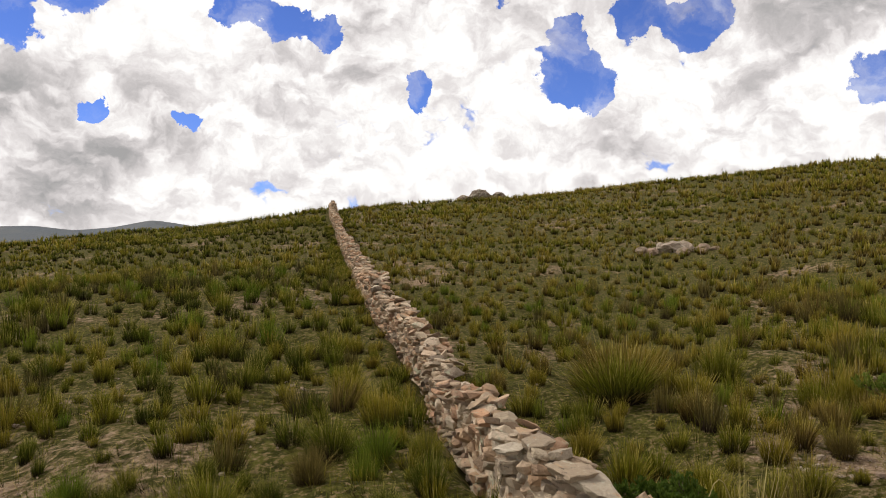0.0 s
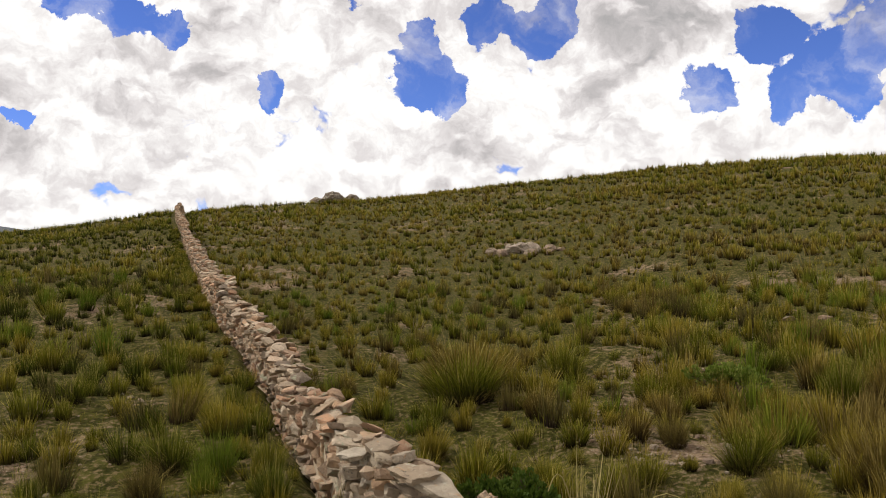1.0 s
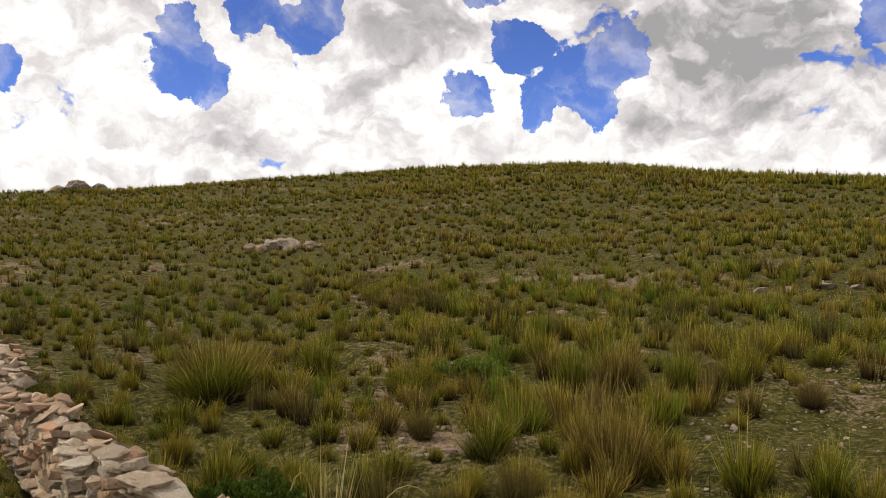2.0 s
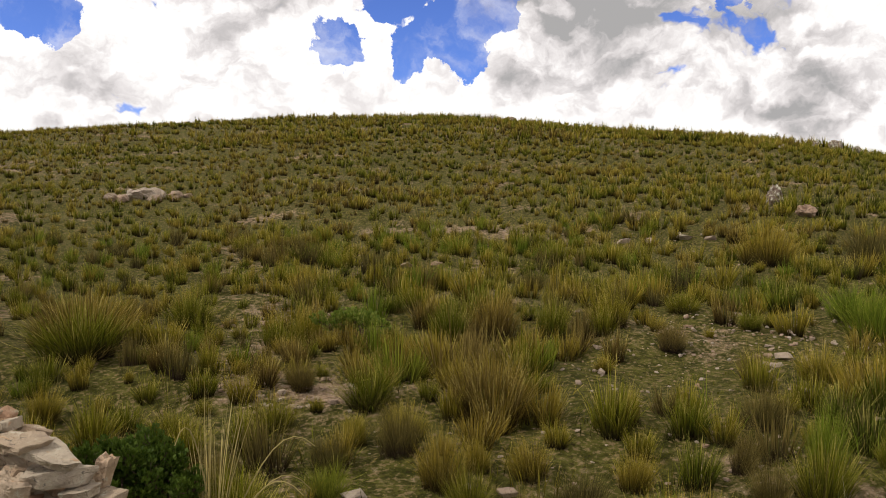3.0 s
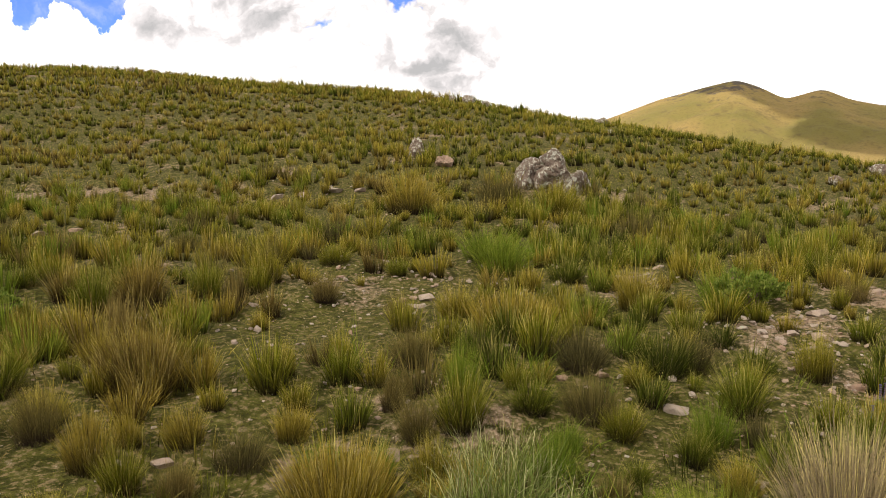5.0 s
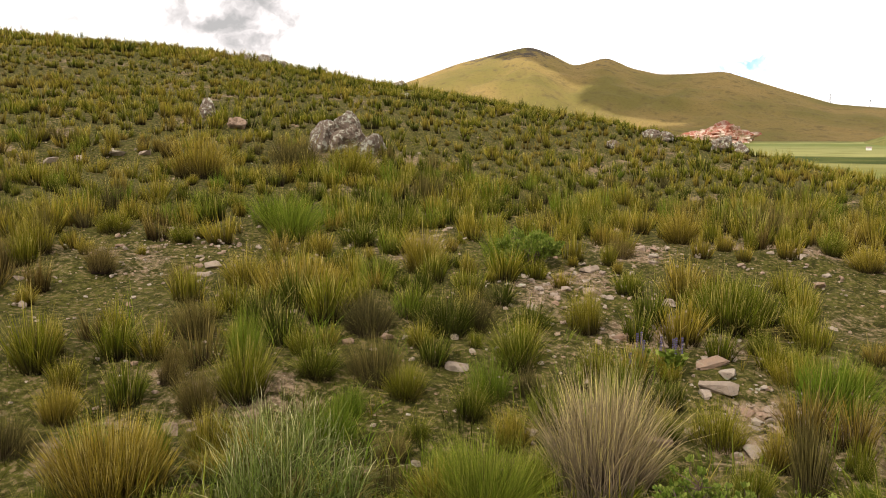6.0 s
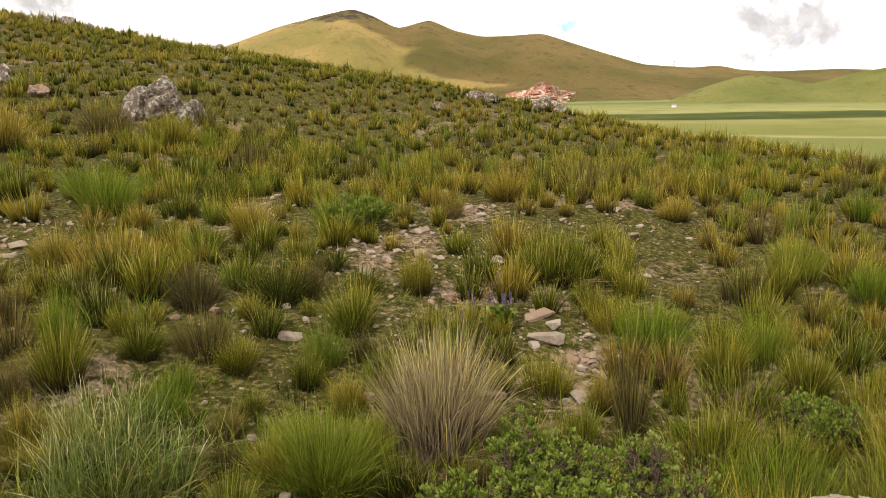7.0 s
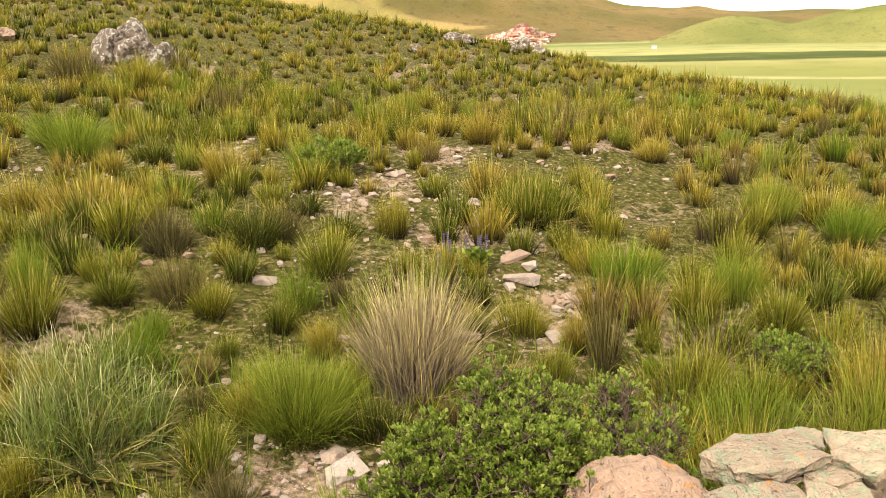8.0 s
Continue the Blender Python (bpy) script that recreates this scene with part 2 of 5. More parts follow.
def grass_material(name, base, tones, tip, reach=0.4):
    """Blades: a dead foot, which in M_GRASS also carries painted shade, a body whose tone changes from tussock to
    tussock, and drier ends on some blades.
    """
    nd = material(name)
    h = nd.add("ShaderNodeAttribute", attribute_name="along").outputs["Fac"]
    mood = nd.add("ShaderNodeAttribute", attribute_name="mood").outputs["Fac"]
    own = nd.add("ShaderNodeObjectInfo").outputs["Random"]
    blade = nd.add("ShaderNodeNewGeometry").outputs["Random Per Island"]
    zone = nd.noise(nd.place, 0.16, 3.0, 0.5)
    tuft = nd.math("FRACT", nd.math("ADD", mood, own))
    key = nd.math("ADD", nd.math("MULTIPLY", tuft, 0.62), nd.math("MULTIPLY", nd.span(zone, 0.3, 0.7), 0.33))
    key = nd.math("ADD", key, nd.math("MULTIPLY", blade, 0.2))
    # the pasture across the wall is greener
    spot = nd.add("ShaderNodeSeparateXYZ")
    nd.put(spot.inputs[0], nd.place)
    key = nd.math("ADD", key, nd.span(nd.math("ADD", spot.outputs[0], nd.math("MULTIPLY", spot.outputs[1], 0.11)), -1.0, 1.5, -0.22, 0.0))
    key = nd.math("SUBTRACT", key, nd.span(nd.math("SUBTRACT", spot.outputs[1], nd.math("MULTIPLY", spot.outputs[0], 0.6)), -1.0, 2.5, 0.10, 0.0))
    n = len(tones)
    body = nd.ramp(key, [((i + 0.5) / n, c) for i, c in enumerate(tones)])
    ends = nd.mix(nd.span(blade, 0.45, 1.0), body, tip)
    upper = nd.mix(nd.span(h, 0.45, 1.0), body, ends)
    # foot colour fades out by reach; M_GRASS has shade between tussocks in it
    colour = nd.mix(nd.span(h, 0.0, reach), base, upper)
    vary = nd.span(nd.math("FRACT", nd.math("MULTIPLY", blade, 7.31)), 0.0, 1.0, 0.45, 1.35, False)
    colour = nd.tone(colour, vary)
    return finish(nd, colour, 0.8, leaf=0.2, gloss=0.02)


def stone_material(name, tones, lichen=0.5, orange=0.0, relief=0.04, fine=1.0, pale=(0.36, 0.38, 0.26)):
    nd = material(name)
    r = nd.add("ShaderNodeObjectInfo").outputs["Random"]
    isle = nd.add("ShaderNodeNewGeometry").outputs["Random Per Island"]
    pick = nd.math("FRACT", nd.math("ADD", r, isle))
    at = nd.place
    n = len(tones)
    colour = nd.ramp(pick, [(i / (n - 1), c) for i, c in enumerate(tones)])
    mottled = nd.noise(at, 14.0, 6.0, 0.65)
    colour = nd.mix(nd.span(mottled, 0.35, 0.75, 0.0, 0.55), colour, (0.20, 0.15, 0.115))
    grain = nd.noise(at, 90.0, 4.0, 0.6)
    colour = nd.mix(nd.span(grain, 0.55, 0.8, 0.0, 0.4), colour, (0.50, 0.43, 0.34))
    crust = nd.span(nd.noise(at, 9.0 * fine, 8.0, 0.7, 0.6), 0.62 - 0.12 * lichen, 0.70 - 0.1 * lichen)
    colour = nd.mix(nd.math("MULTIPLY", crust, 0.75), colour, pale)
    black = nd.span(nd.noise(at, 23.0 * fine, 5.0, 0.6, 0.4), 0.68 - 0.03 * fine, 0.74 - 0.03 * fine, 0.0, 0.75)
    colour = nd.mix(black, colour, (0.06, 0.055, 0.05))
    if orange:
        spot = nd.span(nd.noise(at, 13.0, 6.0, 0.65, 0.5), 0.61, 0.67, 0.0, orange)
        colour = nd.mix(spot, colour, (0.5, 0.2, 0.035))
    bump = nd.math("ADD", mottled, nd.math("MULTIPLY", grain, 0.35))
    return finish(nd, colour, 0.92, bump, relief)


def leaf_material(name, a, b, c):
    nd = material(name)
    isle = nd.add("ShaderNodeNewGeometry").outputs["Random Per Island"]
    colour = nd.ramp(nd.math("ADD", nd.math("MULTIPLY", isle, 0.6), nd.math("MULTIPLY", nd.noise(nd.place, 9.0, 3.0), 0.5)), [(0.1, a), (0.5, b), (0.95, c)])
    return finish(nd, colour, 0.6, leaf=0.3, gloss=0.15)


def plain_material(name, a, b, scale=20.0, rough=0.9, depth=0.004):
    nd = material(name)
    n = nd.noise(nd.place, scale, 6.0, 0.6)
    return finish(nd, nd.mix(nd.span(n, 0.35, 0.65), a, b), rough, n, depth)


def mountain_material(name, low, high, scrub, scale=0.004):
    nd = material(name)
    p = nd.place
    big = nd.noise(p, scale, 6.0, 0.6)
    mid = nd.noise(p, scale * 8, 6.0, 0.65)
    z = nd.add("ShaderNodeSeparateXYZ")
    nd.put(z.inputs[0], p)
    colour = nd.mix(nd.span(big, 0.35, 0.65), low, high)
    colour = nd.mix(nd.span(mid, 0.5, 0.72, 0.0, 0.8), colour, scrub)
    colour = nd.mix(nd.span(nd.noise(p, scale * 40, 5.0, 0.65), 0.5, 0.68, 0.0, 0.5), colour, scrub)
    rock = nd.span(nd.math("ADD", nd.math("MULTIPLY", z.outputs[2], 0.004), mid), 1.02, 1.2)
    colour = nd.mix(rock, colour, (0.10, 0.08, 0.06))
    return finish(nd, colour, 0.95, mid, 6.0)


M_GROUND = ground_material()
# near-black foot: dead thatch plus the shade of the gaps, painted into the blades
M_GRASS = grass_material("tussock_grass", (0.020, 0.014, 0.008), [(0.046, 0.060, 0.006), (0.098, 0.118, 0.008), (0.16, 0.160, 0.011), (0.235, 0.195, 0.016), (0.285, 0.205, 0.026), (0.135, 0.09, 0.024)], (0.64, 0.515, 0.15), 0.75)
M_GREEN = grass_material("green_grass", (0.04, 0.04, 0.010), [(0.10, 0.15, 0.012), (0.14, 0.18, 0.016), (0.19, 0.20, 0.022)], (0.38, 0.35, 0.07), 0.5)
M_STRAW = grass_material("dry_grass", (0.17, 0.125, 0.10), [(0.26, 0.20, 0.12), (0.34, 0.26, 0.13), (0.30, 0.21, 0.14)], (0.75, 0.62, 0.2), 0.75)
M_PALE = grass_material("bleached_grass", (0.08, 0.09, 0.03), [(0.11, 0.145, 0.028), (0.24, 0.245, 0.07), (0.46, 0.41, 0.18)], (0.66, 0.58, 0.30))
M_STALK = grass_material("straw_stalks", (0.2, 0.16, 0.06), [(0.36, 0.29, 0.10), (0.5, 0.4, 0.16)], (0.6, 0.5, 0.22))
M_BROWN = grass_material("brown_grass", (0.04, 0.027, 0.02), [(0.08, 0.068, 0.022), (0.125, 0.10, 0.026), (0.175, 0.125, 0.034)], (0.34, 0.27, 0.085), 0.6)
M_SWARD = grass_material("short_grass", (0.035, 0.04, 0.010), [(0.05, 0.07, 0.005), (0.085, 0.086, 0.008), (0.12, 0.094, 0.017)], (0.20, 0.17, 0.045))
M_STONE = stone_material("wall_stone", [(0.44, 0.265, 0.16), (0.64, 0.51, 0.36), (0.22, 0.15, 0.095), (0.58, 0.37, 0.22), (0.45, 0.36, 0.25), (0.15, 0.11, 0.08), (0.56, 0.32, 0.185), (0.66, 0.53, 0.385), (0.35, 0.235, 0.145)], 0.4)
M_SLAB = stone_material("split_slab", [(0.46, 0.36, 0.25), (0.54, 0.46, 0.35), (0.34, 0.27, 0.19), (0.48, 0.34, 0.22), (0.40, 0.35, 0.27)], 0.45, 0.3, 0.03, 1.8, (0.50, 0.47, 0.36))
M_CAP = stone_material("weathered_slab", [(0.40, 0.295, 0.19), (0.44, 0.335, 0.22), (0.33, 0.25, 0.165)], 1.05, 0.6, 0.05, 2.2, (0.25, 0.285, 0.175))
M_PINK = stone_material("pink_sandstone", [(0.34, 0.205, 0.13), (0.33, 0.215, 0.14)], 0.55, 0.8, 0.03, 2.2, (0.20, 0.17, 0.12))
M_BOULDER = stone_material("lichen_boulder", [(0.16, 0.115, 0.085), (0.20, 0.14, 0.10)], 1.05, 0.0, 0.08, 1.3, (0.60, 0.58, 0.46))
M_PEBBLE = stone_material("pale_stone", [(0.33, 0.25, 0.185), (0.44, 0.36, 0.28), (0.32, 0.20, 0.13), (0.38, 0.29, 0.215)], 0.3)
M_LEAF = leaf_material("shrub_leaf", (0.05, 0.085, 0.008), (0.125, 0.17, 0.018), (0.29, 0.31, 0.065))
M_DARKLEAF = leaf_material("dark_leaf", (0.035, 0.065, 0.006), (0.06, 0.095, 0.010), (0.10, 0.14, 0.02))
M_TWIG = plain_material("grey_twig", (0.065, 0.042, 0.03), (0.13, 0.09, 0.065), 40.0)
M_LUPIN = plain_material("blue_flower", (0.09, 0.08, 0.16), (0.14, 0.115, 0.22), 60.0)
M_MOUNTAIN = mountain_material("mountain_grass", (0.20, 0.165, 0.05), (0.32, 0.22, 0.08), (0.13, 0.10, 0.045))
M_GREENHILL = mountain_material("pasture_hill", (0.14, 0.145, 0.04), (0.21, 0.195, 0.06), (0.095, 0.098, 0.03), 0.006)
# distance haze is mixed into these blue-grey tones
M_FAR = mountain_material("hazed_far_hill", (0.12, 0.13, 0.14), (0.16, 0.16, 0.15), (0.10, 0.11, 0.13), 0.003)


def cliff_material():
    """Red earth with pale gullied streaks that run down the face."""
    nd = material("red_cliff")
    streak = nd.noise(nd.vec("MULTIPLY", nd.place, (1.0, 1.0, 0.25)), 0.12, 6.0, 0.65, 0.4)
    blot = nd.noise(nd.place, 0.05, 4.0, 0.6)
    colour = nd.mix(nd.span(streak, 0.4, 0.62), (0.34, 0.12, 0.075), (0.62, 0.50, 0.40))
    colour = nd.mix(nd.span(blot, 0.55, 0.7), colour, (0.20, 0.16, 0.06))
    return finish(nd, colour, 0.95, streak, 2.0)


M_CLIFF = cliff_material()
M_WHITE = plain_material("whitewash", (0.7, 0.68, 0.64), (0.78, 0.76, 0.72), 0.8)
M_STEEL = plain_material("pylon_steel", (0.25, 0.26, 0.28), (0.32, 0.33, 0.35), 0.8, 0.6)
M_TIN = plain_material("tin_roof", (0.28, 0.2, 0.17), (0.36, 0.28, 0.24), 0.9, 0.6)

# ---- mesh helpers ----
def flat_mesh(name, verts, tris, mat, along=None, mood=None, smooth=False):
    """A mesh from arrays of vertices and triangles."""
    me = bpy.data.meshes.new(name)
    verts, tris = np.asarray(verts, np.float32).reshape(-1, 3), np.asarray(tris, np.int32).reshape(-1, 3)
    me.vertices.add(len(verts))
    me.vertices.foreach_set("co", verts.ravel())
    me.loops.add(tris.size)
    me.loops.foreach_set("vertex_index", tris.ravel())
    me.polygons.add(len(tris))
    me.polygons.foreach_set("loop_start", np.arange(0, tris.size, 3, dtype=np.int32))
    if along is not None:
        me.attributes.new("along", "FLOAT", "POINT").data.foreach_set("value", np.asarray(along, np.float32).ravel())
    if mood is not None:
        me.attributes.new("mood", "FLOAT", "POINT").data.foreach_set("value", np.asarray(mood, np.float32).ravel())
    me.update(calc_edges=True)
    me.polygons.foreach_set("use_smooth", np.full(len(tris), smooth))
    me.materials.append(mat)
    return me


def thing(name, label, category, at=(0, 0, 0), turn=0.0, group="", kind=""):
    ob = new(name)
    ob.matrix_basis = pose(*at, 0, 0, turn)
    return tagged(ob, label, category, group, kind)


def child(name, me, parent, label="", m=None):
    ob = new(name, me)
    ob.parent = parent
    if m is not None:
        ob.matrix_basis = m
    if label:
        tagged(ob, label)
    return ob


def gz(x, y):
    return float(ground_z(x, y))


def grid_tris(rows, cols, wrap=False):
    i, j = np.meshgrid(np.arange(rows - 1), np.arange(cols if wrap else cols - 1), indexing="ij")
    a, b = i * cols + j, i * cols + (j + 1) % cols
    c, d = a + cols, b + cols
    return np.concatenate([np.stack([a, c, b], -1).reshape(-1, 3), np.stack([b, c, d], -1).reshape(-1, 3)])


# ---- ground: one sheet to the horizon ----
def build_ground():
    az = np.radians(np.concatenate([np.arange(-48, 128, 0.4), np.arange(128, 312, 2.0)]))
    r = np.geomspace(0.35, 4700, 260)
    rr, aa = np.meshgrid(r, az, indexing="ij")
    x, y = rr * np.sin(aa), rr * np.cos(aa)
    v = np.stack([x, y, ground_z(x, y)], -1).reshape(-1, 3)
    t = grid_tris(len(r), len(az), True)
    n = len(v)
    v = np.vstack([v, [0, 0, gz(0, 0)]])
    j = np.arange(len(az))
    t = np.vstack([t, np.stack([np.full(len(az), n), j, (j + 1) % len(az)], -1)])
    ob = new("ground", flat_mesh("ground", v, t[:, ::-1], M_GROUND, smooth=True))
    tagged(ob, "rough turf and stony soil hillside running down to a green plain", "ground", kind="structure")


build_ground()


def ripple(x, y, size, seed, n=7):
    """Smooth uneven field of about plus or minus one."""
    rs = np.random.RandomState(seed)
    out = np.zeros_like(x)
    for octave in range(4):
        for _ in range(n):
            k = rs.normal(size=2) * 2 * np.pi / size * 2 ** octave
            out += np.sin(k[0] * x + k[1] * y + rs.uniform(0, 6.28)) / 2 ** octave / n ** 0.5
    return out * 0.75


def build_range(name, label, crest_az, crest_el, near, crest, far, mat, seed, rough=0.12, category="mountain", step=0.25):
    """A range of hills: the crest's height by direction, a foot on the viewer's side and a back slope."""
    az = np.arange(crest_az[0], crest_az[-1] + 0.01, step)
    el = np.interp(az, crest_az, crest_el)
    k = np.exp(-0.5 * (np.arange(-6, 7) * step / 0.3) ** 2)
    el = np.convolve(np.pad(el, 6, mode="edge"), k / k.sum(), "valid")
    r = np.concatenate([np.linspace(near, crest, 60), np.linspace(crest, far, 16)[1:]])
    rr, aa = np.meshgrid(r, np.radians(az), indexing="ij")
    x, y = rr * np.sin(aa), rr * np.cos(aa)
    top = (crest * np.tan(np.radians(el)) + EYE)[None, :] - PLAIN + 3
    u = np.clip((rr - near) / (crest - near), 0, 1)
    rise = (0.75 * u + 0.25 * u * u * (3 - 2 * u)) ** 1.15 * np.where(rr > crest, 1 - 0.8 * (np.maximum(rr - crest, 0) / (far - crest)) ** 1.5, 1.0)
    gully = rough * ripple(x, y, (crest - near) * 0.55, seed) * np.sin(np.pi * u) * (1 - u) * np.where(rr < crest, 1, 0)
    z = PLAIN - 3 + np.maximum(top, 0) * np.clip(rise + gully * rise, 0, 2)
    ob = new(name, flat_mesh(name, np.stack([x, y, z], -1), grid_tris(len(r), len(az))[:, ::-1], mat, smooth=True))
    return tagged(ob, label, category, kind="structure")


build_range("backdrop_mountain", "broad twin-peaked mountain of dry golden grass with dark scrub", (56, 60, 64, 67.7, 71, 73.9, 75.6, 76.9, 78.5, 80.6, 82.1, 83.9, 85.7, 87.9, 89.3, 91.5, 94.3, 97.3, 98.9, 100.2, 102.1, 106, 112, 118),
            (-1, 0.0, 1.0, 2.12, 3.29, 3.99, 4.35, 3.9, 3.05, 3.62, 2.9, 2.48, 2.5, 2.62, 2.15, 1.42, 0.56, 0.3, 0.43, 0.12, 0.0, 0.1, -0.2, -1.2), 1500, 2300, 3300, M_MOUNTAIN, 3, 0.3)
build_range("backdrop_pasture_hill", "low smooth green pasture hill beyond the plain", (95.2, 96.2, 98, 99.6, 100.6, 101.5, 102.6, 104.3, 105.4, 106.4, 109.1, 113, 118, 124, 130),
            (-1.95, -1.7, -0.94, -0.44, -0.22, -0.22, -0.4, -0.8, -0.5, -0.2, 0.25, 0.5, 0.3, -0.6, -1.9), 1280, 1480, 1800, M_GREENHILL, 8, 0.05, "hill")
# skyline hills; their air haze is painted, not rendered
build_range("backdrop_far_range", "low hills on the skyline, blue-grey with painted haze", (-60, -45, -34, -27.4, -25.6, -23.4, -21.1, -18.8, -17, -12, -5),
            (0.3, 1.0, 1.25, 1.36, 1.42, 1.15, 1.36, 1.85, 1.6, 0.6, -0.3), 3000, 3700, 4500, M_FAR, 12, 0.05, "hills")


# ---- stones ----
def rock_arrays(seed, size, points=16, square=0.55):
    """An angular stone: the hull of scattered points in a rounded box of that size."""
    rs = np.random.RandomState(seed)
    v = rs.normal(size=(points, 3))
    v /= np.linalg.norm(v, axis=1)[:, None]
    v = np.sign(v) * np.abs(v) ** square
    v *= rs.uniform(0.82, 1.0, (points, 1))
    bm = bmesh.new()
    for p in v * np.array(size) / 2:
        bm.verts.new(p)
    bmesh.ops.convex_hull(bm, input=bm.verts)
    for w in [w for w in bm.verts if not w.link_faces]:
        bm.verts.remove(w)
    bmesh.ops.triangulate(bm, faces=bm.faces)
    bm.verts.index_update()
    out = np.array([w.co[:] for w in bm.verts]), np.array([[w.index for w in f.verts] for f in bm.faces])
    bm.free()
    return out


def rough_rock(seed, size, levels=3, chip=0.16, cuts=7):
    """A larger boulder: a ball cut by flat faces, then broken up by noise."""
    rs = np.random.RandomState(seed)
    bm = bmesh.new()
    bmesh.ops.create_icosphere(bm, subdivisions=levels, radius=1.0)
    planes = []
    for _ in range(cuts):
        n = Vector(rs.normal(size=3)).normalized()
        planes.append((n, rs.uniform(0.55, 0.85)))
    off = Vector(rs.uniform(-50, 50, 3))
    for w in bm.verts:
        p = w.co.copy()
        for n, d in planes:
            e = p.dot(n) - d
            if e > 0:
                p -= n * e * 0.92
        p *= 1 + chip * noise.fractal(p * 2.2 + off, 1.0, 2.1, 5) + 0.35 * chip * (noise.cell(p * 5 + off) - 0.5)
        w.co = Vector((p.x * size[0], p.y * size[1], p.z * size[2])) * 0.62
    bm.verts.index_update()
    out = np.array([w.co[:] for w in bm.verts]), np.array([[w.index for w in f.verts] for f in bm.faces])
    bm.free()
    return out


def joined(templates, poses):
    """Many copies of templates in one array pair; poses: (template, 4x4)."""
    vs, ts, n = [], [], 0
    for k, m in poses:
        v, t = templates[k]
        a = np.array(m)
        vs.append(v @ a[:3, :3].T + a[:3, 3])
        ts.append(t + n)
        n += len(v)
    return np.concatenate(vs), np.concatenate(ts)


# ---- the dry-stone wall ----
WALL_STEP = 0.02


def along_line(points):
    """Places every WALL_STEP along a smooth line, with the way it runs."""
    p = np.array(points)
    s = np.concatenate([[0], np.cumsum(np.linalg.norm(np.diff(p, axis=0), axis=1))])
    u = np.arange(0, s[-1], WALL_STEP)
    out = np.stack([np.interp(u, s, p[:, 0]), np.interp(u, s, p[:, 1])], 1)
    k = np.ones(21) / 21
    pad = np.pad(out, ((10, 10), (0, 0)), mode="reflect", reflect_type="odd")
    out = np.stack([np.convolve(pad[:, i], k, "valid") for i in (0, 1)], 1)
    return u, out


def wall_courses(points, height_of, seed, width=0.15):
    """Poses of stones laid in rough courses on both faces and over the top: (distance along, place, turn, size)."""
    rs = np.random.RandomState(seed)
    u, line = along_line(points)
    d = np.gradient(line, axis=0)
    d /= np.linalg.norm(d, axis=1)[:, None]
    out = []

    def spot(s, side, h, size, tilt, cap=False):
        i = min(int(s / WALL_STEP), len(u) - 1)
        n = np.array([d[i, 1], -d[i, 0]])
        x, y = line[i] + n * side
        base = gz(*line[i]) - 0.06
        yaw = math.degrees(math.atan2(d[i, 1], d[i, 0]))
        out.append((s, pose(x, y, base + h, rs.normal(0, tilt), rs.normal(0, tilt), yaw + rs.normal(0, 9 if not cap else 22)), size))

    for side in (-1, 1):
        h = -0.12
        while h < 0.70:
            course = rs.uniform(0.038, 0.07)
            s = rs.uniform(0, 0.1)
            while s < u[-1]:
                far = 1.0 if s < 14 else 1.6
                long = rs.uniform(0.05, 0.14) * far
                top = height_of(s)
                if h + course < top + 0.02:
                    batter = 0.03 * (1 - h / 0.8)
                    spot(s + long / 2, side * (width / 2 - 0.05 + batter + rs.uniform(-0.03, 0.03)), h + course / 2 + rs.uniform(-0.02, 0.02),
                         (long * 1.02, rs.uniform(0.08, 0.13), course * rs.uniform(0.85, 1.4)), 9 if rs.rand() < 0.7 else 30)
                s += long
            h += course
    s = 0.0
    while s < u[-1]:
        long = rs.uniform(0.045, 0.1)
        for side in (-0.05, 0.055):
            spot(s + long / 2, side + rs.uniform(-0.05, 0.05), height_of(s) + rs.uniform(-0.01, 0.05),
                 (long * 1.5, rs.uniform(0.09, 0.16), rs.uniform(0.03, 0.065)), 13, True)
        s += long
    return out


ROCKS = [rock_arrays(100 + i, (1, 1, 1), 13 + i % 4, 0.5 + 0.05 * (i % 5)) for i in range(18)]
PLAIN_ROCKS = [rock_arrays(140 + i, (1, 1, 1), 12, 0.6) for i in range(10)]
ROCK_MESH = [flat_mesh("stone", v, t, M_STONE) for v, t in ROCKS]


